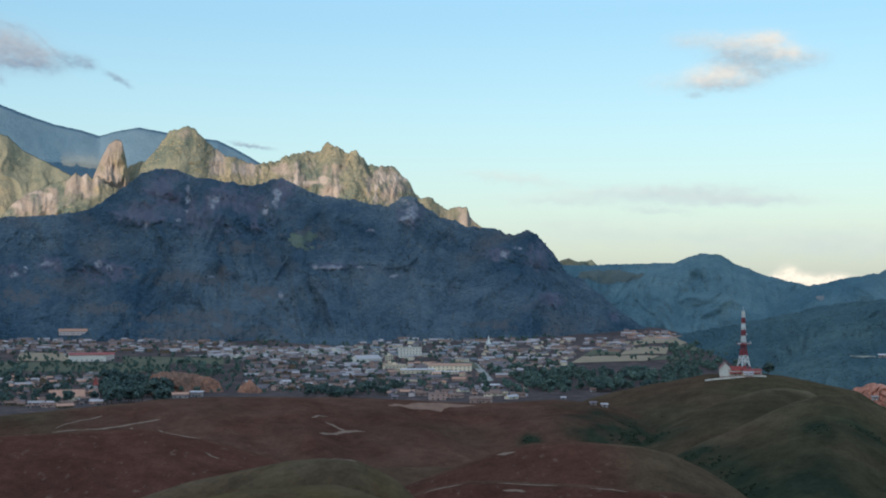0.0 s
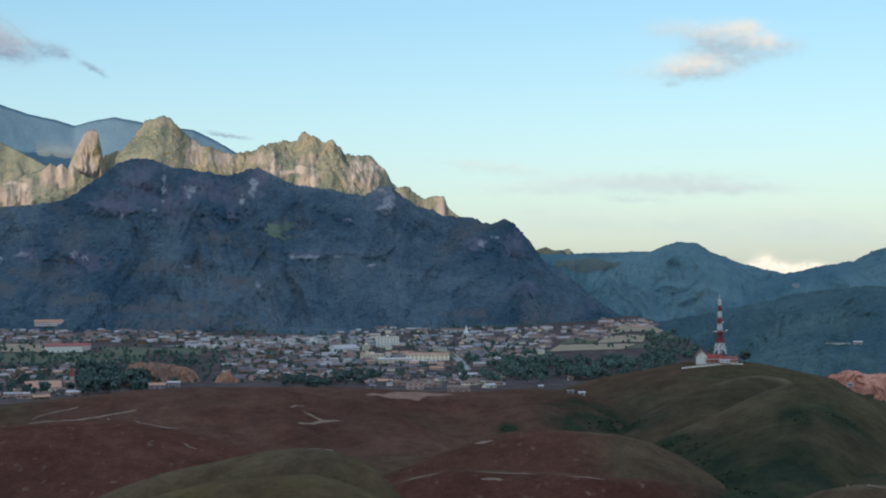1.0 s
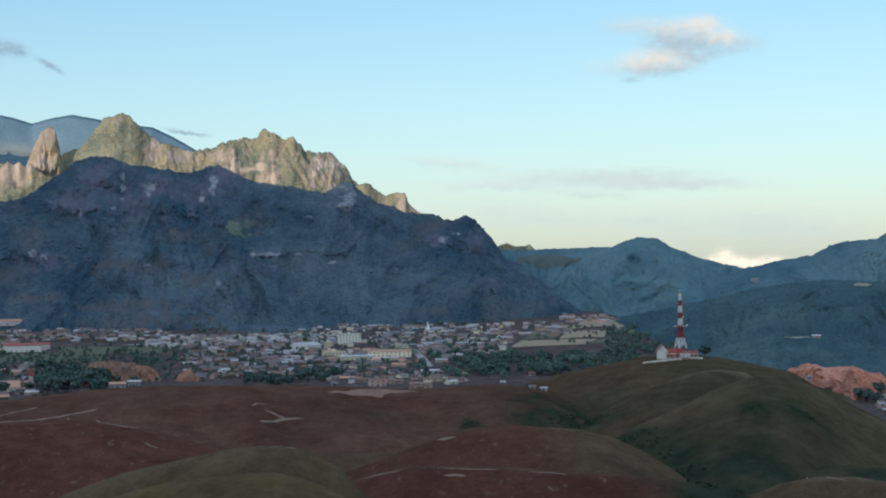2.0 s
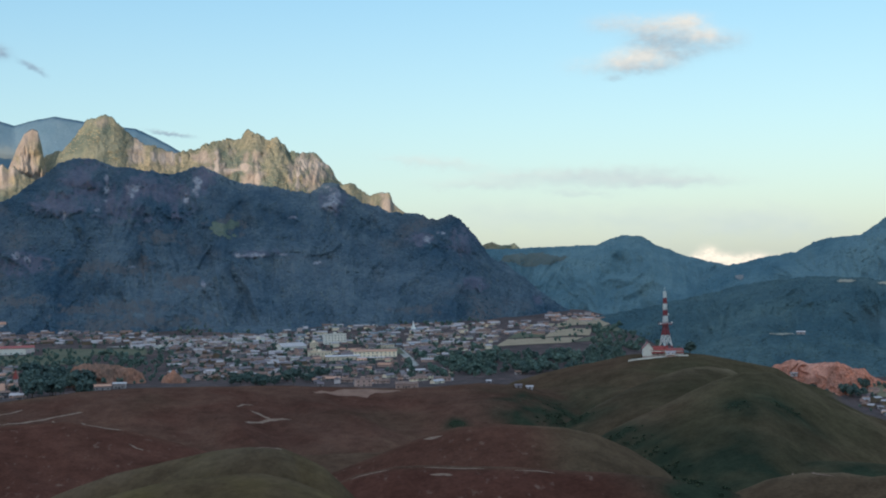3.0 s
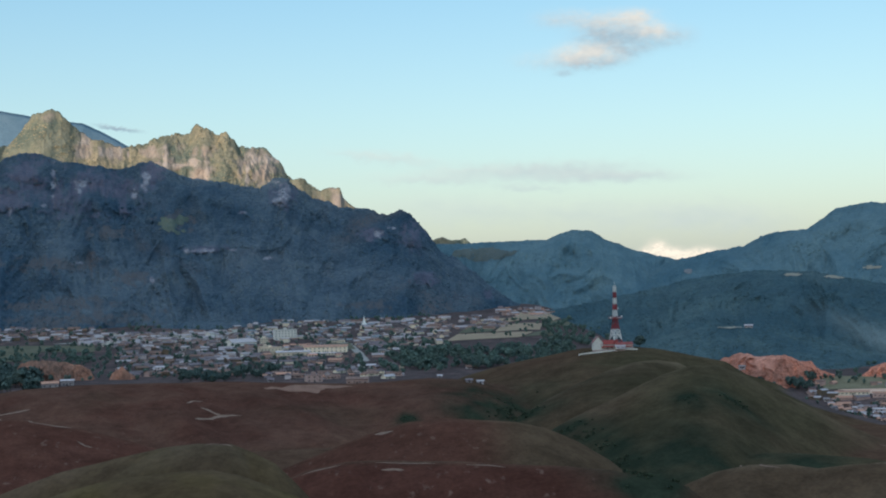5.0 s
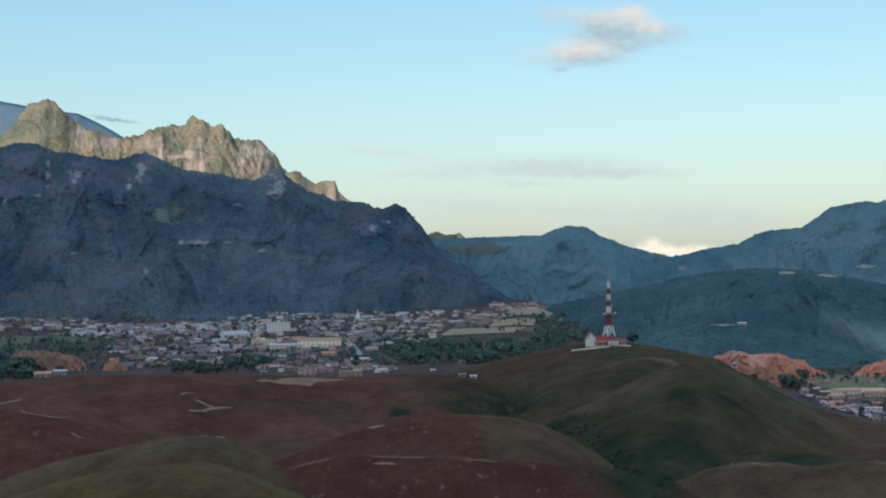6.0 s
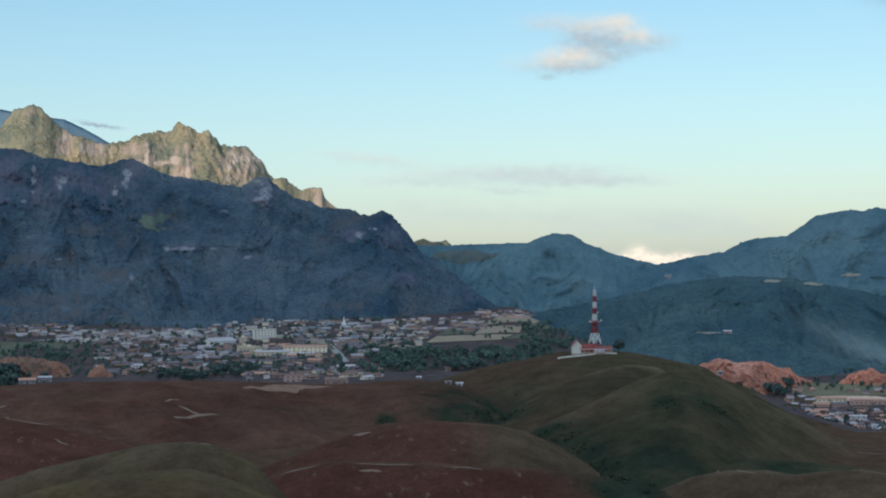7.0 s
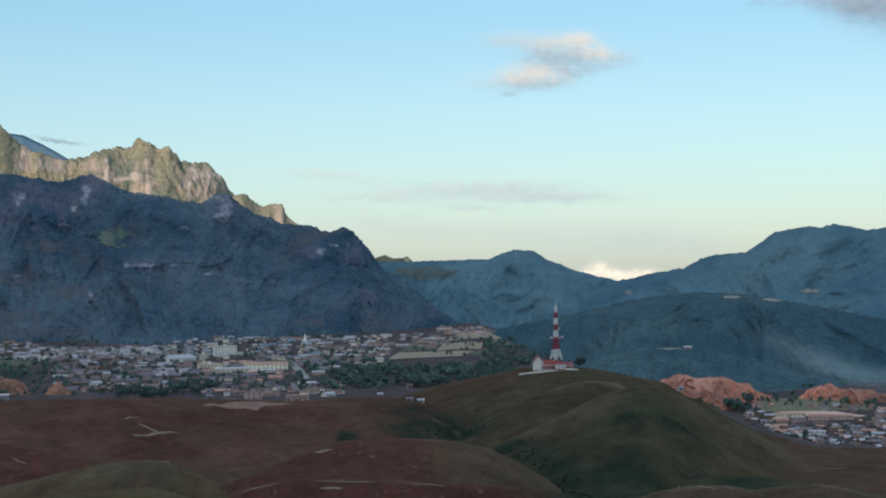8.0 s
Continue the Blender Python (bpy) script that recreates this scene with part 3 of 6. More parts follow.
LIT_RANGE = [(-9.63, 4.00), (-8.47, 4.84), (-7.77, 5.39), (-6.83, 5.57), (-6.64, 5.71), (-6.12, 5.88), (-5.60, 5.96), (-5.17, 5.94), (-4.98, 6.13), (-4.74, 6.25), (-4.46, 6.13), (-4.17, 5.94), (-3.60, 5.90), (-3.31, 5.66), (-3.12, 5.33), (-2.30, 5.31), (-1.77, 5.05), (-1.44, 4.67), (-1.19, 4.24), (-0.91, 4.01), (-0.50, 3.91), (0.34, 3.22), (1.31, 2.38)]
CRAGS = [(-3.49, 2.38), (-2.29, 3.10), (-1.58, 3.81), (-0.98, 4.01), (-0.50, 4.01), (-0.18, 3.62), (0.22, 3.50), (0.34, 3.62), (1.02, 3.62), (1.14, 3.22), (1.55, 2.81), (2.27, 2.26), (3.46, 1.43)]
FAR_RIDGE = [(-26.36, 8.98), (-22.40, 8.38), (-18.20, 7.59), (-17.11, 7.19), (-16.01, 6.84), (-14.90, 6.62), (-14.18, 6.41), (-13.44, 6.64), (-12.65, 6.80), (-11.73, 6.66), (-10.58, 6.45), (-9.42, 6.35), (-8.48, 5.90), (-7.65, 5.42), (-6.35, 4.74), (-3.25, 3.33)]
SADDLE_HILL = [(0.83, -0.00), (2.74, 0.71), (4.18, 1.09), (5.14, 1.18), (6.33, 1.18), (7.75, 1.25), (9.63, 1.26), (10.22, 1.52), (10.69, 1.66), (11.50, 1.61), (12.08, 1.23), (13.11, 0.81), (14.25, 0.50), (15.08, 0.32), (16.71, -0.46), (18.88, -1.58)]
LIT_KNOB = [(2.74, 0.71), (4.18, 1.14), (4.90, 1.37), (5.26, 1.49), (5.61, 1.33), (5.97, 1.35), (6.21, 1.42), (6.47, 1.18), (7.98, 0.47)]
RIGHT_RIDGE = [(11.02, -1.41), (13.10, -0.47), (14.47, 0.11), (15.08, 0.34), (15.77, 0.45), (16.58, 0.65), (17.04, 0.71), (17.73, 0.82), (18.43, 1.19), (19.11, 1.36), (20.25, 1.44), (20.82, 1.84), (21.38, 2.23), (22.17, 2.39), (22.83, 2.47), (23.16, 2.37), (23.72, 2.54), (24.37, 2.41), (25.02, 2.24), (25.63, 2.34), (28.44, 2.76), (32.50, 2.85)]
FOOTHILL = [(7.08, -2.28), (9.20, -1.78), (11.55, -1.37), (13.90, -0.87), (15.53, -0.51), (16.92, -0.29), (18.75, -0.19), (20.34, -0.27), (21.91, -0.58), (23.67, -0.94), (25.58, -1.33), (29.40, -1.89)]
LOW_HILL = [(11.77, -3.49), (13.64, -3.03), (15.27, -2.61), (16.66, -2.41), (18.27, -2.37), (19.63, -2.62), (21.20, -3.15), (22.75, -3.59), (25.54, -4.13), (29.36, -4.29)]

SHADE_ROCKS = [(-11.36, 4.19, 1.069, 0.831), (-9.52, 3.51, 1.9, 1.069), (-7.89, 3.41, 0.95, 0.831), (-12.5, 3.24, 1.187, 0.522), (4.17, 1.54, 0.712, 0.712), (-6.73, 4.24, 0.522, 0.617), (4.52, -0.24, 0.665, 0.332), (-1.33, 3.44, 0.594, 0.594), (-14.05, 0.92, 1.187, 0.522), (-15.83, 1.14, 0.95, 0.332), (-17.35, 0.91, 0.594, 0.332), (-4.72, 1.18, 0.95, 0.19), (2.28, 1.66, 0.594, 0.332), (7.22, -0.94, 0.332, 0.237)]
SHADE_PALES = [(-10.63, 4.08, 0.095, 0.665), (-9.57, 3.86, 0.214, 0.237), (-6.96, 4.01, 0.142, 0.427), (-1.4, 3.37, 0.332, 0.475), (2.59, 1.66, 0.237, 0.142), (3.23, 1.9, 0.19, 0.071), (-16.16, 1.23, 0.332, 0.119), (-17.46, 0.75, 0.166, 0.095), (-17.03, 1.02, 0.095, 0.142), (-14.17, 1.15, 0.142, 0.214), (-13.79, 1.06, 0.119, 0.142), (-9.73, 0.7, 0.19, 0.071), (-4.83, 1.13, 0.665, 0.095), (-3.53, 1.11, 0.166, 0.059), (-6.78, -0.09, 0.071, 0.166), (-12.31, 2.78, 0.071, 0.19), (-10.94, 3.03, 0.19, 0.071), (-7.43, 3.53, 0.095, 0.237), (-3.06, 2.68, 0.19, 0.071), (-1.99, 0.76, 0.19, 0.071)]
SHADE_TURFS = [(-17.13, -0.11, 0.831, 0.332), (-10.65, 0.65, 1.781, 0.285), (-10.42, -0.98, 2.137, 0.332), (-8.47, 1.88, 0.807, 0.261), (-7.64, -0, 0.831, 0.332), (-9.49, -1.59, 2.849, 0.285), (4.41, -0.24, 0.712, 0.214), (-14.04, -0.58, 1.187, 0.214), (-15.82, 0.46, 0.95, 0.19), (-5.66, 2.36, 0.712, 0.38), (-9.27, 0.7, 0.594, 0.38), (2.28, -1.3, 0.95, 0.19)]
SHADE_SPURS = [(-5.3, 0.94, -9.03, -1.68, 0.95, 36), (-11.36, 3.03, -14.03, -1.61, 1.07, 33), (-2, 3.32, -3.17, -1.89, 1.07, 30), (3.47, 2.61, 0.38, -1.9, 1.07, 36), (3.7, 2.37, 6.98, -1.65, 0.71, 24), (-7.19, 4.24, -5.07, 0.71, 0.95, 27), (-14.74, 2.98, -16.9, -1.59, 1.07, 30), (-9.52, 3.28, -10.65, 0.47, 0.83, 21), (-4.37, 3.55, -5.3, 1.18, 0.71, 18), (1.09, 2.37, -1.04, -1.66, 0.71, 21)]
MASSIF_ROCKS = [(-2.24, 4.51, 0.95, 0.807), (-6.26, 4.6, 0.522, 0.712), (-4.84, 4.26, 0.665, 0.475), (-4.61, 5.2, 0.475, 0.332), (-2.95, 4.5, 0.332, 0.712), (-6.73, 5.18, 0.427, 0.237), (-5.67, 4.53, 0.522, 0.142)]
MASSIF_PALES = [(-6.14, 4.72, 0.142, 0.522), (-4.49, 4.38, 0.119, 0.332), (-5.55, 4.65, 0.475, 0.083), (-2.24, 4.86, 0.617, 0.19), (-4.96, 4.73, 0.19, 0.19), (-2.83, 4.27, 0.095, 0.475)]
PEAK_ROCKS = [(-9.41, 5.38, 0.427, 0.57), (-8.13, 5.17, 0.807, 0.38), (-10.69, 6.52, 0.332, 0.19)]
PEAK_PALES = [(-9.35, 5.62, 0.19, 0.19), (-8.72, 5.21, 0.095, 0.214), (-8.32, 5.16, 0.071, 0.214), (-7.95, 5.17, 0.071, 0.214), (-7.62, 5.17, 0.071, 0.237)]
CRAG_ROCKS = [(-16.62, 3.64, 1.425, 0.712), (-14.97, 4.36, 0.95, 0.475)]
CRAG_PALES = [(-16.07, 3.88, 0.142, 0.19), (-16.73, 4.09, 0.38, 0.095), (-17.38, 3.51, 0.332, 0.095), (-14.75, 4.7, 0.071, 0.237), (-14.31, 4.71, 0.071, 0.19), (-13.86, 4.61, 0.071, 0.142)]
SADDLE_SPURS = [(10.82, 1.59, 8.15, -1.41, 0.95, 60), (10.82, 1.59, 12.96, -1.16, 0.95, 55), (6.53, 1.18, 5.34, -1.18, 0.71, 45), (8.63, 1.17, 6.99, -1.18, 0.83, 45)]
RIDGE_SPURS = [(18.46, 1.16, 15.94, -1.16, 0.95, 60), (21.15, 2.16, 18.45, -0.7, 1.07, 70), (23.44, 2.46, 21.78, -1.16, 1.07, 70)]
FOOT_SPURS = [(15.71, -0.46, 13.61, -2.8, 0.83, 50), (17.77, -0.11, 15.7, -2.79, 0.95, 50), (20.46, -0.58, 18.43, -2.78, 1.07, 60), (20.68, -0.59, 23.51, -2.73, 1.07, 60)]

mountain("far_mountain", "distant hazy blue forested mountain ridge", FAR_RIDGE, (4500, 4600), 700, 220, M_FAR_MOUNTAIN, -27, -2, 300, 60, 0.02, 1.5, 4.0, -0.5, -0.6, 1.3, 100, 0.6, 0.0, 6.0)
lit_hill = mountain("sunlit_hill", "sunlit hill of dry golden scrub", LIT_HILL, (4330, 3820), 480, 300, M_LIT_MOUNTAIN, -26, -10.5, 300, 120, 0.10, 3.0, 6, -0.6, 0.35, 1.1, 200, 0.8)
massif = mountain("sunlit_mountain", "sunlit limestone massif with dry scrub and pale cliffs", LIT_RANGE, (3920, 3950), 560, 300, M_LIT_MOUNTAIN, -9.4, 1.6, 420, 190, 0.12, 3.2, 10, -0.16, -0.02, 1.15, 210, 1.2, 16.0, 45.0, MASSIF_ROCKS, MASSIF_PALES)
lit_peak = mountain("sunlit_mountain", "sunlit rounded limestone peak with golden scrub", LIT_PEAK, (3880, 3900), 520, 300, M_LIT_MOUNTAIN, -15, -5, 380, 170, 0.12, 3.0, 8, -0.25, 0.05, 1.15, 220, 1.6, 6.0, 45.0, PEAK_ROCKS, PEAK_PALES)
mountain("rock_spire", "pointed limestone spire rising from the range", SPIRE, (3830, 3830), 150, 60, M_LIT_MOUNTAIN, SPIRE[0][0], SPIRE[-1][0], 110, 110, 0.3, 4.0, 6, 0.9, -0.6, 1.0, 230, 1.0)
low_crag = mountain("sunlit_crag", "low sunlit limestone crags with dry scrub", LIT_CRAG, (3720, 3760), 330, 160, M_LIT_MOUNTAIN, -24, -10.6, 360, 120, 0.14, 3.5, 8, -0.1, -0.1, 1.1, 240, 1.4, 6.0, 45.0, CRAG_ROCKS, CRAG_PALES)
square_crag = mountain("sunlit_crag", "sunlit square limestone crags on a falling ridge", CRAGS, (3640, 3640), 260, 200, M_LIT_MOUNTAIN, -4, 4.2, 240, 100, 0.2, 4.0, 8, 0.3, -0.2, 1.2, 260, 0.9, 2.5)
mountain("sunlit_outcrop", "small sunlit rocky outcrop behind a wooded saddle", LIT_KNOB, (4300, 4300), 260, 200, M_LIT_MOUNTAIN, 3, 8, 120, 50, 0.15, 3.0, 8, 0.1, 0, 1.2, 280, 0.6)
shaded = mountain("shaded_mountain", "steep wooded limestone mountain in shade, hazed blue, with pale cliffs", SHADE_RIDGE, (3040, 2980), 760, 330, M_HAZED_KARST, -26, 11, 1000, 280, 0.16, 4.0, 15, -0.42, -0.16, 1.4, 300, 1.4, 5.0, 45.0, SHADE_ROCKS, SHADE_PALES, SHADE_TURFS, SHADE_SPURS)
saddle = mountain("saddle_hill", "wooded rounded hill in shade at the valley's end", SADDLE_HILL, (3420, 3360), 560, 300, M_HAZED_HILL, 0.5, 20, 420, 110, 0.25, 3.0, 10, -0.5, -0.25, 1.2, 400, 0.8, 0.0, 45.0, (), (), (), SADDLE_SPURS)
ridge = mountain("right_ridge", "long wooded ridge in shade, hazed blue", RIGHT_RIDGE, (3280, 3080), 640, 350, M_HAZED_HILL, 10.5, 36, 480, 130, 0.25, 3.0, 10, -0.5, -0.25, 1.15, 500, 0.8, 0.0, 45.0, (), (), (), RIDGE_SPURS)
foothill = mountain("foothill", "low wooded foothill with bare fields on its top", FOOTHILL, (2760, 2560), 480, 320, M_HAZED_FOOTHILL, 6.5, 34, 420, 120, 0.3, 3.0, 10, -0.5, -0.15, 1.1, 600, 1.0, 0.0, 45.0, (), (), (), FOOT_SPURS)
low_hill = mountain("low_hill", "low dark green wooded rise above the valley", LOW_HILL, (2330, 2180), 420, 260, M_HAZED_FOOTHILL, 11, 33, 300, 90, 0.25, 3.0, 8, -0.5, -0.15, 1.1, 700, 1.0)

# laterite red, brightened to paint low sun onto the shaded right-hand cuttings
M_LATERITE = mountain_material("laterite", (0.34, 0.125, 0.09), (0.70, 0.315, 0.235), (0.42, 0.165, 0.12), (0.78, 0.38, 0.29), (0.44, 0.19, 0.14), 3.0)
M_EARTH = mountain_material("brown_earth", (0.28, 0.135, 0.10), (0.52, 0.26, 0.19), (0.34, 0.165, 0.12), (0.58, 0.32, 0.235), (0.34, 0.18, 0.13), 3.0)
M_TRACK = plain("bare_track", (0.16, 0.098, 0.076), (0.31, 0.205, 0.16), 0.4, 0.95, 0.5)
# peach brightness of low sun is painted into the shaded yard
M_YARD = plain("sunlit_peach_yard", (0.58, 0.36, 0.27), (0.78, 0.54, 0.43), 0.12, 0.95, 0.4)
M_BARE = plain("bare_earth", (0.20, 0.105, 0.080), (0.32, 0.185, 0.14), 0.12, 0.95, 0.5)
M_ROAD = plain("pale_road", (0.26, 0.24, 0.23), (0.38, 0.35, 0.33), 0.1, 0.9, 0.2)
M_STUBBLE = plain("dry_stubble", (0.25, 0.185, 0.135), (0.42, 0.315, 0.225), 0.05, 0.95, 0.4)
M_PADDY = plain("green_paddy", (0.095, 0.098, 0.070), (0.165, 0.155, 0.11), 0.05, 0.95, 0.4)
M_MEADOW = plain("dry_meadow", (0.15, 0.135, 0.090), (0.25, 0.22, 0.15), 0.05, 0.95, 0.4)
SPUR = [(-9.11, -2.81), (-8.41, -2.44), (-7.48, -2.17), (-6.31, -1.94), (-4.89, -1.80), (-3.47, -1.83), (-2.28, -2.00), (-1.08, -2.24), (0.11, -2.57), (0.83, -2.85)]
spur = mountain("wooded_spur", "low wooded spur running down into the town", SPUR, (2480, 2480), 400, 300, M_HAZED_KARST, SPUR[0][0], SPUR[-1][0], 300, 150, 0.2, 5.0, 10, -0.5, -0.2, 1.0, 1500, 1.0, 3.0, 12.0)
woods(spur, "dense dark woods on the spur", M_HAZED_WOODS, 9000, 6.0, 1311)
woods(shaded, "dense dark woods on the mountainside", M_HAZED_WOODS, 52000, 6.5, 1301)
woods(saddle, "dense dark woods on the hill", M_HAZED_HILL_WOODS, 20000, 5.5, 1302)
woods(ridge, "dense dark woods on the ridge", M_HAZED_HILL_WOODS, 24000, 5.5, 1303)
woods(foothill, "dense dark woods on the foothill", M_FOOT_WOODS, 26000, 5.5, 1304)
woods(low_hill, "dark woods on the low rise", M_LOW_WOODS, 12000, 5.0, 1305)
woods(massif, "dry golden scrub and low trees", M_DRY_WOODS, 14000, 6.5, 1306, 0.12)
woods(lit_peak, "dry golden scrub and low trees", M_DRY_WOODS, 14000, 6.0, 1307, 0.15)
woods(lit_hill, "dry golden scrub and low trees", M_DRY_WOODS, 8000, 5.5, 1308, 0.3)
woods(low_crag, "scattered dry scrub between crags", M_DRY_WOODS, 7000, 5.0, 1309, 0.3)
woods(square_crag, "scattered dry scrub on the crags", M_DRY_WOODS, 2500, 6.0, 1310, 0.1)

M_CLIFF = plain("pale_limestone", (0.13, 0.135, 0.15), (0.27, 0.265, 0.28), 0.05, 0.9, 0.6, 2.0)
M_HILL_FIELD = plain("hill_field", (0.24, 0.225, 0.19), (0.38, 0.35, 0.30), 0.03, 0.95, 0.3)
M_CLEARING = plain("hill_clearing", (0.09, 0.115, 0.12), (0.135, 0.150, 0.14), 0.02, 0.95, 0.4, 1.0)
M_GLADE = plain("grass_glade", (0.10, 0.128, 0.112), (0.145, 0.17, 0.14), 0.02, 0.95, 0.4, 1.0)
slope_patch(shaded, "glade", M_GLADE, "small light green grass glade", -5.86, 2.19, 0.65, 0.35, 370, 1.0, 1.2)
slope_patch(low_hill, "bare_field", M_HILL_FIELD, "pale cut bank beside the farmhouse", 17.08, -2.53, 0.6, 0.05, 399, 1.5, 0.25)
for k, (b, e, wide, high) in enumerate([(19.66, -0.41, 0.45, 0.08), (21.41, -0.51, 0.6, 0.11), (20.68, -0.21, 0.3, 0.05)]):
    slope_patch(foothill, "bare_field", M_HILL_FIELD, "pale harvested hill field", b, e, wide, high, 380 + k, 1.5, 0.25)
slope_patch(ridge, "bare_field", M_HILL_FIELD, "pale oval clearing on the ridge", 22.75, -0.18, 0.42, 0.09, 390, 1.5, 0.2)
slope_patch(ridge, "bare_field", M_CLIFF, "pale bare spot on the ridge", 15.48, -0.18, 0.2, 0.12, 391)
slope_patch(saddle, "clearing", M_CLEARING, "dry brown slope of the hill", 7.04, 0.71, 1.2, 0.3, 392, 1.0, 0.7)


def shading_range():
    """The high range to the side of the valley, out of view, behind which the sun stands low."""
    a = radians(SUN_BEARING)
    out, along = Vector((math.sin(a), math.cos(a))), Vector((math.cos(a), -math.sin(a)))
    p = np.linspace(-3400, 3700, 260)
    w = np.linspace(-1, 1, 41)
    pp, ww = np.meshgrid(p, w)
    edge = step(-3400, -2200, pp)
    crest = np.interp(pp, [-3400, -300, 250, 400, 1000, 1200, 1320, 1430, 1500, 1655, 1690, 1720, 1900, 1965, 2015, 2070, 2180, 2450, 3700], [960, 960, 935, 905, 890, 890, 895, 935, 912, 912, 946, 975, 980, 962, 912, 872, 846, 795, 400]) * edge + 4 * fbm(pp, pp * 0, 300, 4, 81)
    z = -20 + (crest + 20) * (1 - np.abs(ww)) ** 1.2 + 25 * fbm(pp, ww * 700, 160, 4, 82) * np.minimum(1 - np.abs(ww), np.abs(ww)) * 2 * edge
    off = 3500 + ww * 1100
    co = np.stack([out.x * off - along.x * -pp, out.y * off - along.y * -pp, z], -1).reshape(-1, 3)
    me = sheet_mesh("side_range", p, w, z, [("rock", z * 0), ("turf", z * 0)])
    me.vertices.foreach_set("co", co.ravel().astype(np.float32))
    me.update()
    me.materials.append(M_HAZED_HILL)
    return tagged(new("side_range", me), "high wooded range that shades the valley from low sun", "mountain")


shading_range()

# ---- more materials ----
WALLS = {
    "white": plain("white_plaster", (0.42, 0.345, 0.35), (0.68, 0.575, 0.575), 0.5, 0.85, 0.2, 0.02, 0.45),
    "bright": plain("fresh_white_plaster", (0.70, 0.64, 0.58), (0.88, 0.82, 0.75), 0.5, 0.85, 0.2, 0.02, 0.05),
    # cream raised in brightness to paint warm sun onto the town centre
    "cream": plain("sunlit_cream_plaster", (0.80, 0.64, 0.48), (0.93, 0.80, 0.64), 0.5, 0.85, 0.2, 0.02, 0.2),
    "grey": plain("grey_cement", (0.16, 0.145, 0.155), (0.28, 0.255, 0.27), 0.5, 0.9, 0.3, 0.02, 0.2),
    "pink": plain("pink_plaster", (0.40, 0.25, 0.22), (0.60, 0.40, 0.35), 0.5, 0.85, 0.2, 0.02, 0.34),
    "wood": plain("weathered_boards", (0.12, 0.08, 0.055), (0.22, 0.16, 0.11), 0.8, 0.85, 0.4, 0.02, 0.2),
}
ROOFS = {
    "rust": plain("rusty_roof_sheet", (0.14, 0.075, 0.06), (0.26, 0.15, 0.12), 0.4, 0.6, 0.2, 0.03, 0.25),
    "orange": plain("terracotta_tiles", (0.42, 0.205, 0.145), (0.60, 0.325, 0.24), 0.5, 0.75, 0.3, 0.04, 0.15),
    "grey": plain("grey_roof_sheet", (0.105, 0.078, 0.092), (0.21, 0.16, 0.18), 0.4, 0.5, 0.2, 0.03, 0.25),
    "pale": plain("pale_roof_sheet", (0.30, 0.255, 0.27), (0.52, 0.45, 0.47), 0.4, 0.5, 0.2, 0.03, 0.45),
    "red": plain("red_roof_sheet", (0.22, 0.035, 0.035), (0.34, 0.065, 0.055), 0.4, 0.5, 0.2, 0.03, 0.15),
    "blue": plain("blue_grey_roof_sheet", (0.14, 0.17, 0.21), (0.22, 0.25, 0.30), 0.4, 0.5, 0.2, 0.03, 0.2),
}
ROOF_WORDS = {"rust": "rust-brown sheet roof", "orange": "orange terracotta roof", "grey": "grey sheet roof", "pale": "pale metal roof", "red": "dark red roof", "blue": "blue-grey sheet roof"}
WALL_WORDS = {"white": "white plaster", "bright": "fresh white plaster", "cream": "cream plaster", "grey": "grey cement", "pink": "pink plaster", "wood": "weathered timber"}
M_DARK = plain("dark_opening", (0.02, 0.022, 0.026), (0.045, 0.045, 0.05), 0.6, 0.3, 0.0)
M_RED_PAINT = plain("red_mast_paint", (0.26, 0.030, 0.04), (0.38, 0.055, 0.06), 0.5, 0.5, 0.1)
M_WHITE_PAINT = plain("white_mast_paint", (0.68, 0.66, 0.64), (0.84, 0.82, 0.80), 0.5, 0.5, 0.1)
M_BARK = plain("bark", (0.07, 0.05, 0.035), (0.14, 0.10, 0.07), 2.0, 0.9, 0.5)


M_LEAVES = leaf_material("broad_leaves", (0.064, 0.106, 0.102), (0.128, 0.182, 0.164))
M_SCRUB = leaf_material("gully_scrub", (0.030, 0.044, 0.030), (0.062, 0.080, 0.052))
M_DARK_LEAVES = leaf_material("dark_leaves", (0.058, 0.094, 0.096), (0.120, 0.164, 0.152))


# ---- building helpers ----
def box(bm, x0, y0, z0, x1, y1, z1):
    v = [bm.verts.new(p) for p in ((x0, y0, z0), (x1, y0, z0), (x1, y1, z0), (x0, y1, z0), (x0, y0, z1), (x1, y0, z1), (x1, y1, z1), (x0, y1, z1))]
    for f in ((3, 2, 1, 0), (4, 5, 6, 7), (0, 1, 5, 4), (1, 2, 6, 5), (2, 3, 7, 6), (3, 0, 4, 7)):
        bm.faces.new([v[k] for k in f])
    return bm


def boxed(*c):
    return box(bmesh.new(), *c)


def bar(bm, a, b, w):
    """A square bar between two points."""
    a, b = Vector(a), Vector(b)
    d = (b - a).normalized()
    s = d.cross(Vector((0, 0, 1)) if abs(d.z) < 0.9 else Vector((1, 0, 0))).normalized() * w / 2
    t = d.cross(s).normalized() * w / 2
    ring = [[bm.verts.new(p + i * s + j * t) for i, j in ((-1, -1), (1, -1), (1, 1), (-1, 1))] for p in (a, b)]
    for k in range(4):
        bm.faces.new((ring[0][k], ring[0][(k + 1) % 4], ring[1][(k + 1) % 4], ring[1][k]))
    bm.faces.new(ring[0][::-1])
    bm.faces.new(ring[1])
    return bm


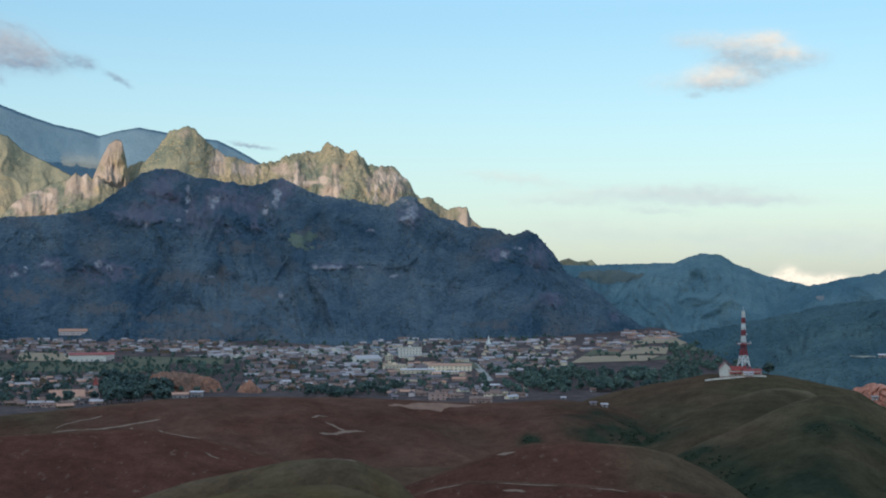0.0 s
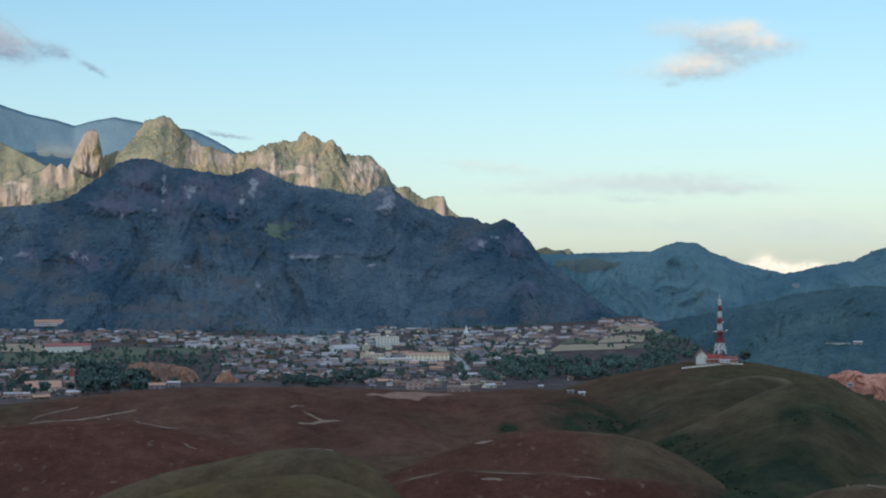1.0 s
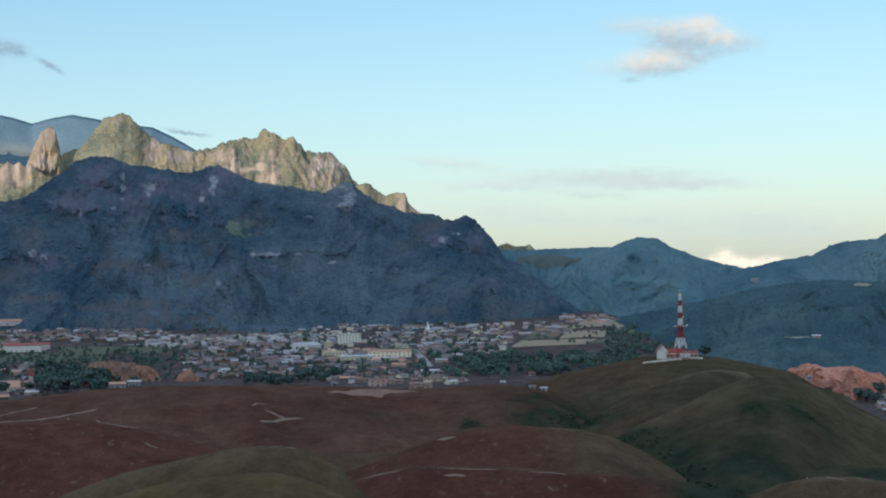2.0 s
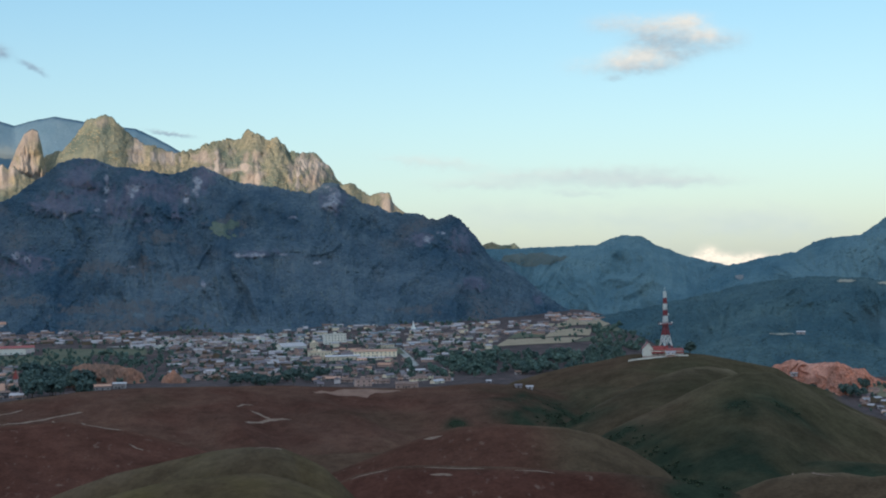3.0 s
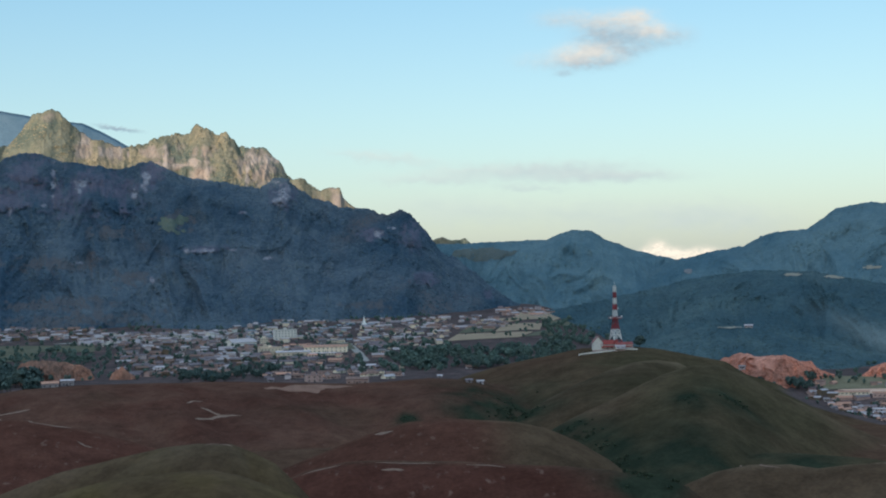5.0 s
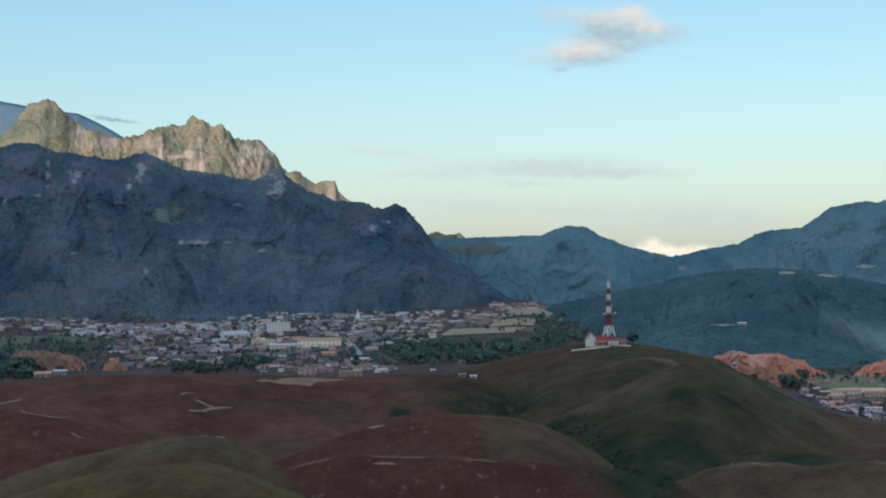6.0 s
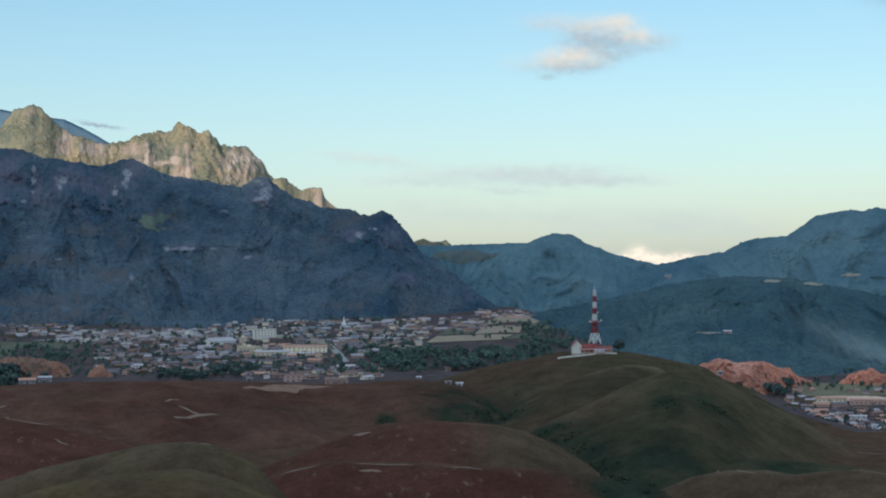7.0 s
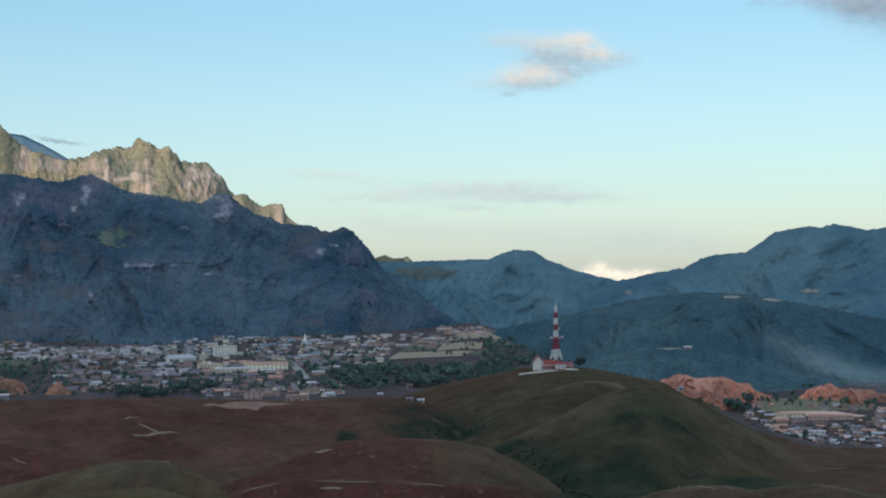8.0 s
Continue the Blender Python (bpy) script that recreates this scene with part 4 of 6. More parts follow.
def gable_roof(w, d, h, rise, over=0.7, thick=0.18, hip=0.0):
    """Two sloping slabs (hip: pulls the ridge in at both ends)."""
    bm = bmesh.new()
    x, y = w / 2 + over, d / 2 + over
    drop = rise * over / (d / 2)
    low, top = h - drop, h + rise
    pts = [(-x, -y, low), (x, -y, low), (x, y, low), (-x, y, low), (-x + hip, 0, top), (x - hip, 0, top)]
    up = [bm.verts.new((p[0], p[1], p[2] + thick)) for p in pts]
    dn = [bm.verts.new(p) for p in pts]
    for f in ((0, 1, 5, 4), (2, 3, 4, 5), (1, 2, 5), (3, 0, 4)):
        if len(f) == 4 or hip:
            bm.faces.new([up[k] for k in f])
            bm.faces.new([dn[k] for k in f][::-1])
    for a, b in ((0, 1), (2, 3)):
        bm.faces.new((dn[a], dn[b], up[b], up[a]))
    for a, c, b in ((1, 5, 2), (3, 4, 0)):
        if hip:
            bm.faces.new((dn[a], dn[b], up[b], up[a]))
        else:
            bm.faces.new((dn[a], dn[c], up[c], up[a]))
            bm.faces.new((dn[c], dn[b], up[b], up[c]))
    return bm


def gable_walls(w, d, h, rise, hip):
    bm = boxed(-w / 2, -d / 2, -1.5, w / 2, d / 2, h)
    if not hip:
        for sx in (-1, 1):
            x = sx * w / 2
            a = [bm.verts.new(p) for p in ((x, -d / 2, h), (x, d / 2, h), (x, 0, h + rise * 0.98))]
            b = [bm.verts.new((x - sx * 0.25, p.co.y, p.co.z)) for p in a]
            bm.faces.new(a if sx > 0 else a[::-1])
            bm.faces.new(b[::-1] if sx > 0 else b)
    return bm


PROTOTYPES = {}


def house(kind, wall, roof, place, turn, near, scale=1.0, group="houses of the town"):
    """A house at place (x, y, z); kinds differ in size, storeys and roof."""
    key = (kind, wall, roof, near)
    m = pose(*place, 0, 0, turn)
    if key in PROTOTYPES:
        return copy_thing(PROTOTYPES[key], m)
    w, d, h, rise, hip, floors, words = {
        "cottage": (7, 6, 2.7, 1.7, 0, 1, "small gabled"), "villa": (8, 7, 5.2, 2.0, 3.6, 2, "two-storey hip-roofed"),
        "long": (17, 7, 3.0, 1.8, 0, 1, "long low gabled"), "shop": (10, 8, 5.6, 1.4, 0, 2, "two-storey shop"),
        "block": (22, 13, 10.5, 0, 0, 3, "flat-roofed three-storey"), "shed": (5, 4, 2.2, 0.8, 0, 1, "small open"),
    }[kind]
    thing = new("shed" if kind == "shed" else "house")
    tagged(thing, f"{words} {WALL_WORDS[wall]} {'shed' if kind == 'shed' else 'house'} with {ROOF_WORDS[roof]}", "shed" if kind == "shed" else "house", group)
    thing.matrix_basis = m
    part("wall", gable_walls(w, d, h, rise, hip or not rise), WALLS[wall], thing)
    if rise:
        part("roof", gable_roof(w, d, h, rise, 0.8, 0.18, hip), ROOFS[roof], thing)
    else:
        bm = boxed(-w / 2 - 0.3, -d / 2 - 0.3, h, w / 2 + 0.3, d / 2 + 0.3, h + 0.3)
        for c in ((-w / 2 - 0.3, -d / 2 - 0.3, w / 2 + 0.3, -d / 2), (-w / 2 - 0.3, d / 2, w / 2 + 0.3, d / 2 + 0.3), (-w / 2 - 0.3, -d / 2, -w / 2, d / 2), (w / 2, -d / 2, w / 2 + 0.3, d / 2)):
            box(bm, c[0], c[1], h + 0.3, c[2], c[3], h + 1.1)
        part("roof", bm, ROOFS[roof], thing)
    if near:
        part("door", boxed(-0.6, -d / 2 - 0.06, 0, 0.6, -d / 2 + 0.04, 2.1), M_DARK, thing)
        count = max(2, int(w / 3.6))
        for f in range(floors):
            z0 = 1.0 + f * (h / floors)
            for k in range(count):
                cx = -w / 2 + w * (k + 0.5) / count
                if f or abs(cx) > 1.6:
                    part("window", boxed(cx - 0.7, -d / 2 - 0.05, z0, cx + 0.7, -d / 2 + 0.04, z0 + 1.3), M_DARK, thing)
        if floors == 2:
            part("balcony", boxed(-w / 2, -d / 2 - 1.3, h / 2 - 0.15, w / 2, -d / 2, h / 2), WALLS[wall], thing)
    PROTOTYPES[key] = thing
    return thing


# ---- trees ----
def crown_parts(rng, width, height, base, clumps, leaf):
    """Vertices and faces of a crown: leaf clumps set in several uneven lobes."""
    lobes = []
    for k in range(7):
        ang, rad = rng.uniform(0, 6.28), width * 0.5 * rng.uniform(0.1, 0.65)
        lobes.append((rad * math.cos(ang), rad * math.sin(ang), base + height * rng.uniform(0.25, 0.8), width * rng.uniform(0.2, 0.34)))
    vs, fs = [], []
    for _ in range(clumps):
        lx, ly, lz, lr = lobes[rng.integers(len(lobes))]
        d = rng.normal(size=3)
        d /= np.linalg.norm(d)
        c = np.array([lx, ly, lz]) + d * lr * rng.uniform(0.7, 1.08) * np.array([1, 1, height / width * 0.95])
        a = np.cross(d, rng.normal(size=3))
        a /= np.linalg.norm(a) + 1e-6
        b = np.cross(d, a)
        s = leaf * rng.uniform(0.6, 1.3)
        k = len(vs)
        vs += [c + a * s, c + b * s * 0.8 + d * s * 0.25, c - a * s, c - b * s * 0.8 + d * s * 0.25, c - d * s * 0.7]
        fs += [(k, k + 1, k + 2, k + 3), (k + 1, k, k + 4), (k + 3, k + 2, k + 4)]
    return vs, fs


def trunk_bmesh(rng, height, girth):
    bm = bmesh.new()
    rings = []
    lean = rng.normal(size=2) * 0.06
    for k in range(5):
        z = height * k / 4
        r = girth * (1 - 0.7 * k / 4)
        rings.append([bm.verts.new((lean[0] * z + r * math.cos(t), lean[1] * z + r * math.sin(t), z - 0.6)) for t in np.linspace(0, 6.283, 7)[:-1]])
    for a, b in zip(rings, rings[1:]):
        for j in range(6):
            bm.faces.new((a[j], a[(j + 1) % 6], b[(j + 1) % 6], b[j]))
    for k in range(5):
        t, z = rng.uniform(0, 6.28), height * rng.uniform(0.5, 0.85)
        bar(bm, (lean[0] * z, lean[1] * z, z - 0.6), (height * 0.32 * math.cos(t), height * 0.32 * math.sin(t), z + height * 0.25), girth * 0.5)
    return bm


def mesh_from(name, vs, fs, material):
    me = bpy.data.meshes.new(name)
    me.from_pydata([tuple(v) for v in vs], [], fs)
    me.materials.append(material)
    return me


TREE_KINDS = [(8, 7, 1.6, 170, 0.95, False), (10, 9, 2.2, 220, 1.05, False), (6, 8, 1.4, 150, 0.8, True), (12, 10, 2.4, 260, 1.2, True), (5, 5, 1.0, 110, 0.7, False)]
TREES = []


def plant_tree(kind, place, turn, size):
    if kind < len(TREES) and TREES[kind]:
        t = copy_thing(TREES[kind], pose(*place, 0, 0, turn))
        t.scale = (size, size, size)
        return t
    rng = np.random.default_rng(50 + kind)
    w, h, b, n, leaf, dark = TREE_KINDS[kind]
    thing = new("tree")
    tagged(thing, "dark green broad-leaved tree with a dense crown" if dark else "green broad-leaved tree with an uneven crown", "tree", "trees of the valley")
    thing.matrix_basis = pose(*place, 0, 0, turn)
    part("trunk", trunk_bmesh(rng, b + h * 0.5, 0.22 + 0.02 * w), M_BARK, thing)
    crown = new("crown", mesh_from("crown", *crown_parts(rng, w, h, b, n, leaf), M_DARK_LEAVES if dark else M_LEAVES))
    crown.parent = thing
    while len(TREES) <= kind:
        TREES.append(None)
    TREES[kind] = thing
    return thing


def valley_spots(rng, b0, e0, b1, e1, count):
    """Places scattered over the valley floor between two sight lines (bearing and height angle)."""
    b, e = rng.uniform(b0, b1, count), rng.uniform(e1, e0, count)
    r = floor_reach(b, np.minimum(e, -0.5))
    x, y = r * np.sin(np.radians(b)), r * np.cos(np.radians(b))
    z = land_height(x, y)
    ok = (np.abs(z - floor_height(b, r)) < 5) & (r > 1345)
    return np.stack([x, y, z], 1)[ok]


TAKEN = []


def free(x, y, gap):
    if any((x - a) ** 2 + (y - b) ** 2 < max(gap, g) ** 2 for a, b, g in TAKEN):
        return False
    TAKEN.append((x, y, gap))
    return True


# ---- earth banks, tracks, fields and roads ----
BANK_LEFT = [(-12.41, -4.35), (-12.22, -3.61), (-11.95, -3.29), (-11.40, -3.21), (-10.60, -3.24), (-10.14, -3.34), (-9.68, -3.48), (-9.29, -3.63), (-9.14, -3.98), (-8.98, -4.40)]
BANK_LEFT_SMALL = [(-8.68, -4.26), (-8.45, -3.85), (-8.05, -3.62), (-7.75, -3.85), (-7.47, -4.04), (-7.00, -4.35)]
BANK_RIGHT = [(16.18, -4.19), (16.76, -3.78), (17.46, -3.59), (18.14, -3.68), (18.94, -3.66), (19.62, -3.82), (20.29, -3.93), (20.52, -4.18), (21.18, -4.51)]
BANK_FAR_RIGHT = [(21.85, -4.80), (22.26, -4.44), (22.57, -4.21), (22.97, -4.09), (23.41, -3.95), (23.85, -4.06), (24.50, -4.10), (25.04, -4.16), (26.22, -4.34), (27.90, -4.87)]
mountain("earth_bank", "cut bank of bare orange laterite earth behind houses", BANK_LEFT, (1700, 1700), 50, 60, M_EARTH, BANK_LEFT[0][0], BANK_LEFT[-1][0], 120, 40, 0.5, 1.2, 2.6, 0.0, -0.1, 0.7, 800, 1.0, 3.0)["category"] = "earth bank"
mountain("earth_bank", "small bank of bare orange earth among trees", BANK_LEFT_SMALL, (1670, 1670), 36, 36, M_EARTH, BANK_LEFT_SMALL[0][0], BANK_LEFT_SMALL[-1][0], 60, 30, 0.5, 1.0, 2.0, 0.0, -0.1, 0.7, 810, 1.0, 2.5)["category"] = "earth bank"
cutting = mountain("earth_bank", "raw red earth cutting behind the hill", BANK_RIGHT, (1930, 1930), 60, 90, M_LATERITE, BANK_RIGHT[0][0], BANK_RIGHT[-1][0], 160, 50, 0.6, 1.4, 3.2, 0.1, -0.1, 0.6, 820, 1.0, 4.0)
cutting["category"] = "earth bank"
mountain("earth_bank", "long red earth cutting above the town", BANK_FAR_RIGHT, (1940, 1940), 50, 90, M_LATERITE, BANK_FAR_RIGHT[0][0], BANK_FAR_RIGHT[-1][0], 200, 50, 0.7, 1.4, 3.2, 0.0, 0.0, 0.6, 830, 1.0, 3.5)["category"] = "earth bank"


def ribbon(name, label, category, sights, width, material, lift=0.2, wobble=0.25, seed=0, kind="structure"):
    """A strip laid over the land along places given by their sight lines."""
    width *= 1.15
    pts = [Vector(land_spot(b, e)) for b, e, *_ in sights]
    dense = []
    for a, b in zip(pts, pts[1:]):
        n = max(2, int((b - a).length / 3))
        dense += [a.lerp(b, k / n) for k in range(n)]
    dense.append(pts[-1])
    x, y = np.array([p.x for p in dense]), np.array([p.y for p in dense])
    t = np.stack([np.gradient(x), np.gradient(y)], 1)
    t /= np.linalg.norm(t, axis=1)[:, None] + 1e-9
    run = np.arange(len(x)) * 3.0
    mid = width * wobble * 2 * fbm(run, run * 0, 14, 3, seed)
    half = width / 2 * (1 + wobble * 2 * fbm(run, run * 0 + 40, 9, 3, seed + 1)) * np.clip(np.minimum(run, run[::-1]) / (width * 1.5 + 0.1) + 0.15, 0, 1)
    if name == "road":
        TAKEN.extend((px, py, width * 0.75) for px, py in zip(x[::3], y[::3]))
    bm = bmesh.new()
    rows = []
    for off in (-1.0, -0.33, 0.33, 1.0):
        px, py = x - t[:, 1] * (mid + off * half), y + t[:, 0] * (mid + off * half)
        pz = land_height(px, py) + 0.7 * fbm(px, py, 30, 3, 3) + lift * (1.0 if abs(off) < 0.5 else 0.5)
        rows.append([bm.verts.new(p) for p in zip(px, py, pz)])
    for lo, hi in zip(rows, rows[1:]):
        for k in range(len(lo) - 1):
            bm.faces.new((lo[k], lo[k + 1], hi[k + 1], hi[k]))
    bmesh.ops.recalc_face_normals(bm, faces=bm.faces)
    return tagged(part(name, bm, material, None, label, True), category=category, kind=kind)


TRACKS = [
    ([(-15.95, -5.59), (-14.75, -5.51), (-13.64, -5.44), (-12.63, -5.31), (-11.66, -5.17)], 2.6), ([(-12.85, -5.46), (-11.61, -5.65), (-10.69, -5.85), (-10.05, -5.96)], 2.2), ([(-15.85, -5.41), (-14.97, -5.16), (-13.98, -4.96)], 1.4),
    ([(-4.92, -5.36), (-4.45, -5.57), (-4.07, -5.76)], 2.4), ([(-5.16, -5.82), (-4.16, -5.78), (-3.26, -5.77)], 3.2), ([(-5.49, -5.16), (-5.21, -5.07), (-4.78, -5.12)], 2.0),
    ([(2.26, -6.71), (2.64, -6.64), (3.05, -6.57)], 2.8), ([(-9.88, -6.51), (-9.58, -6.70), (-9.26, -6.80)], 1.6),
    ([(-0.83, -8.29), (-0.12, -8.11), (0.83, -7.95)], 0.9), ([(2.26, -7.92), (3.45, -7.91), (4.76, -7.97)], 0.9), ([(6.06, -8.07), (7.00, -8.12), (7.71, -8.18)], 0.7), ([(2.50, -8.19), (3.10, -8.14), (3.45, -8.19)], 1.4),
    ([(17.41, -8.13), (18.20, -8.14), (19.00, -8.19)], 1.2), ([(22.69, -7.98), (23.46, -7.98), (24.22, -8.20)], 1.2), ([(22.81, -7.24), (23.58, -7.29), (24.13, -7.27)], 2.0),
    ([(-4.75, -6.94), (-4.16, -6.90), (-3.64, -7.02)], 1.2),
]
for k, (sights, width) in enumerate(TRACKS):
    ribbon("dirt_track", "pale worn dirt track over dry grass", "track", sights, width, M_TRACK, 0.14, 0.42, 20 + k)
ribbon("bare_earth", "patch of bare pale orange soil on the hill", "bare earth", [(-2.27, -4.69), (-0.60, -4.72), (1.26, -4.67)], 30, M_BARE, 0.2, 0.15, 60)
ribbon("road", "pale concrete road curving through the town", "road", [(-0.37, -2.71), (0.71, -2.78), (1.26, -2.93), (1.60, -3.23), (1.98, -3.66)], 10, M_ROAD, 0.25, 0.03, 61)
ribbon("road", "pale main road along the foot of the mountain", "road", [(-10.72, -2.56), (-8.18, -2.54), (-5.83, -2.50), (-3.47, -2.47)], 16, M_ROAD, 0.25, 0.03, 62)
ribbon("road", "pale unpaved yard and road in the town", "road", [(21.29, -5.06), (22.95, -5.13), (24.81, -5.19)], 26, M_YARD, 0.25, 0.1, 63)


def field(sights, material, label):
    bm = bmesh.new()
    c = []
    for b, e in sights:
        r = float(floor_reach(b, e))
        c.append(Vector((r * math.sin(radians(b)), r * math.cos(radians(b)), 0)))
    n = 14
    grid = []
    for i in range(n + 1):
        row = []
        for j in range(n + 1):
            p = c[0].lerp(c[1], j / n).lerp(c[3].lerp(c[2], j / n), i / n)
            row.append(bm.verts.new((p.x, p.y, float(land_height(np.array([p.x]), np.array([p.y]))[0]) + 0.7)))
        grid.append(row)
    for i in range(n):
        for j in range(n):
            bm.faces.new((grid[i][j], grid[i][j + 1], grid[i + 1][j + 1], grid[i + 1][j]))
    bmesh.ops.recalc_face_normals(bm, faces=bm.faces)
    return tagged(part("field", bm, material, None, label), category="field", group="fields of the valley", kind="structure")


field([(5.36, -2.88), (8.44, -2.80), (9.03, -2.59), (5.83, -2.62)], M_STUBBLE, "harvested straw-coloured rice field")
field([(7.37, -2.56), (9.27, -2.52), (9.39, -2.23), (7.73, -2.28)], M_STUBBLE, "harvested straw-coloured rice field")
field([(8.56, -2.80), (9.86, -2.75), (9.62, -2.54), (9.15, -2.59)], M_PADDY, "dull green rice field")
field([(5.83, -2.58), (7.26, -2.54), (7.61, -2.30), (6.31, -2.32)], M_PADDY, "dull green rice field")
field([(7.73, -2.18), (9.86, -2.12), (10.45, -1.98), (7.97, -1.99)], M_STUBBLE, "pale dry rice field with stubble")
field([(8.33, -1.92), (11.51, -1.91), (11.63, -1.76), (8.45, -1.76)], M_STUBBLE, "pale dry field below far houses")
field([(9.51, -2.47), (10.80, -2.33), (11.04, -2.12), (9.63, -2.16)], M_PADDY, "dull green far field")
field([(6.55, -2.23), (7.61, -2.21), (7.85, -1.99), (6.78, -2.01)], M_STUBBLE, "narrow pale dry field")
field([(20.76, -5.04), (25.19, -4.94), (25.20, -4.45), (20.54, -4.54)], M_MEADOW, "pale olive meadow under the red cutting")
field([(-17.32, -2.71), (-14.91, -2.74), (-14.92, -2.45), (-17.21, -2.37)], M_STUBBLE, "dry pale pasture")
field([(-18.81, -3.05), (-11.32, -3.25), (-11.32, -2.83), (-18.82, -2.73)], M_PADDY, "green belt of rough meadow")
field([(-13.22, -2.79), (-9.11, -2.93), (-9.11, -2.67), (-13.11, -2.58)], M_PADDY, "pale green meadow")
field([(-1.08, -3.09), (1.55, -3.14), (1.31, -2.88), (-0.96, -2.88)], M_PADDY, "green lawn in front of cream buildings")

# ---- the mast on the hill ----
MAST = Vector(land_spot(12.41, -3.32))


def build_mast():
    thing = new("radio_mast")
    thing.matrix_basis = pose(MAST.x, MAST.y, MAST.z - 1.5, 0, 0, 20) @ Matrix.Scale(1.5, 4)
    tagged(thing, "red and white banded steel lattice mast on a hilltop", "radio mast")
    levels = [(0, 5.2), (6, 4.2), (12.5, 2.6), (16, 1.9), (20, 1.6), (24.5, 1.4), (28, 1.25), (32, 1.1), (35.5, 1.0), (39.5, 0.9)]
    paints = ["red", "white", "red", "red", "white", "red", "white", "red", "white"]
    for (z0, w0), (z1, w1), paint in zip(levels, levels[1:], paints):
        mat = M_RED_PAINT if paint == "red" else M_WHITE_PAINT
        bm = bmesh.new()
        thick = 0.45 if z0 < 13 else 0.34
        c0 = [(sx * w0 / 2 * 1.3, sy * w0 / 2 * 1.3, z0) for sx, sy in ((-1, -1), (1, -1), (1, 1), (-1, 1))]
        c1 = [(sx * w1 / 2 * 1.3, sy * w1 / 2 * 1.3, z1) for sx, sy in ((-1, -1), (1, -1), (1, 1), (-1, 1))]
        for k in range(4):
            bar(bm, c0[k], c1[k], thick)
            bar(bm, c0[k], c1[(k + 1) % 4], thick * 0.6)
            bar(bm, c0[(k + 1) % 4], c1[k], thick * 0.6)
            bar(bm, c1[k], c1[(k + 1) % 4], thick * 0.7)
            m0, m1 = [tuple((a + b) / 2 for a, b in zip(p, q)) for p, q in ((c0[k], c1[k]), (c0[(k + 1) % 4], c1[(k + 1) % 4]))]
            bar(bm, m0, m1, thick * 0.6)
        part("mast_section", bm, mat, thing, f"{paint} lattice section")
    platform = part("platform", boxed(-3.0, -3.0, 19.2, 3.0, 3.0, 19.45), M_RED_PAINT, thing)
    bm = bmesh.new()
    for a, b in (((-3, -3), (3, -3)), ((3, -3), (3, 3)), ((3, 3), (-3, 3)), ((-3, 3), (-3, -3))):
        bar(bm, (*a, 20.4), (*b, 20.4), 0.1)
        bar(bm, (*a, 19.4), (*a, 20.4), 0.1)
    part("railing", bm, M_RED_PAINT, platform)
    bar_bm = bar(bmesh.new(), (-5.0, 0, 19.8), (5.2, 0, 19.8), 0.2)
    part("antenna_arm", bar_bm, M_WHITE_PAINT, thing)
    for x, z, r in ((-4.2, 20.0, 0.5), (3.8, 20.4, 0.6), (1.2, 25.5, 0.5), (-1.1, 30.5, 0.45)):
        bm = bmesh.new()
        bmesh.ops.create_cone(bm, cap_ends=True, segments=20, radius1=r * 0.4, radius2=r, depth=0.6, matrix=pose(x, -1.2, z, 80, 0, 0))
        part("dish_antenna", bm, M_WHITE_PAINT, thing, "round white dish antenna")
    bm = bar(bmesh.new(), (0, 0, 39.4), (0, 0, 42.0), 0.16)
    part("lightning_rod", bm, M_WHITE_PAINT, thing)


build_mast()


def station_building(name, label, dx, dy, w, d, h, rise, turn, wall, roof, windows=3, hip=0.0):
    x, y = MAST.x + 1.5 * dx, MAST.y + 1.5 * dy
    z = float(land_height(np.array([x]), np.array([y]))[0])
    thing = new(name)
    thing.matrix_basis = pose(x, y, z + 0.2, 0, 0, turn) @ Matrix.Scale(1.2, 4)
    tagged(thing, label, "building", "station below the mast")
    part("wall", gable_walls(w, d, h, rise, hip), WALLS[wall], thing)
    part("roof", gable_roof(w, d, h, rise, 0.6, 0.2, hip), ROOFS[roof], thing)
    part("plinth", boxed(-w / 2 - 0.15, -d / 2 - 0.15, -1.5, w / 2 + 0.15, d / 2 + 0.15, 0.5), WALLS["pink"], thing)
    bm = bmesh.new()
    v = [bm.verts.new(p) for p in ((-w / 2, -d / 2, h * 0.62), (w / 2, -d / 2, h * 0.62), (w / 2, -d / 2 - 2.2, h * 0.42), (-w / 2, -d / 2 - 2.2, h * 0.42))]
    slab = bm.faces.new(v)
    up = bmesh.ops.extrude_face_region(bm, geom=[slab])
    bmesh.ops.translate(bm, vec=(0, 0, 0.2), verts=[g for g in up["geom"] if isinstance(g, bmesh.types.BMVert)])
    bmesh.ops.recalc_face_normals(bm, faces=bm.faces)
    part("porch_roof", bm, ROOFS[roof], thing)
    for px in (-w / 2 + 0.3, 0.0, w / 2 - 0.3):
        part("porch_post", boxed(px - 0.12, -d / 2 - 2.1, -1.0, px + 0.12, -d / 2 - 1.86, h * 0.44), WALLS["white"], thing)
    for k in range(windows):
        cx = -w / 2 + w * (k + 0.5) / windows
        win = part("window", boxed(cx - 0.6, -d / 2 - 0.06, 1.1, cx + 0.6, -d / 2 + 0.05, 2.4), M_DARK, thing)
        part("sill", boxed(cx - 0.75, -d / 2 - 0.2, 0.98, cx + 0.75, -d / 2 - 0.02, 1.1), WALLS["white"], win)


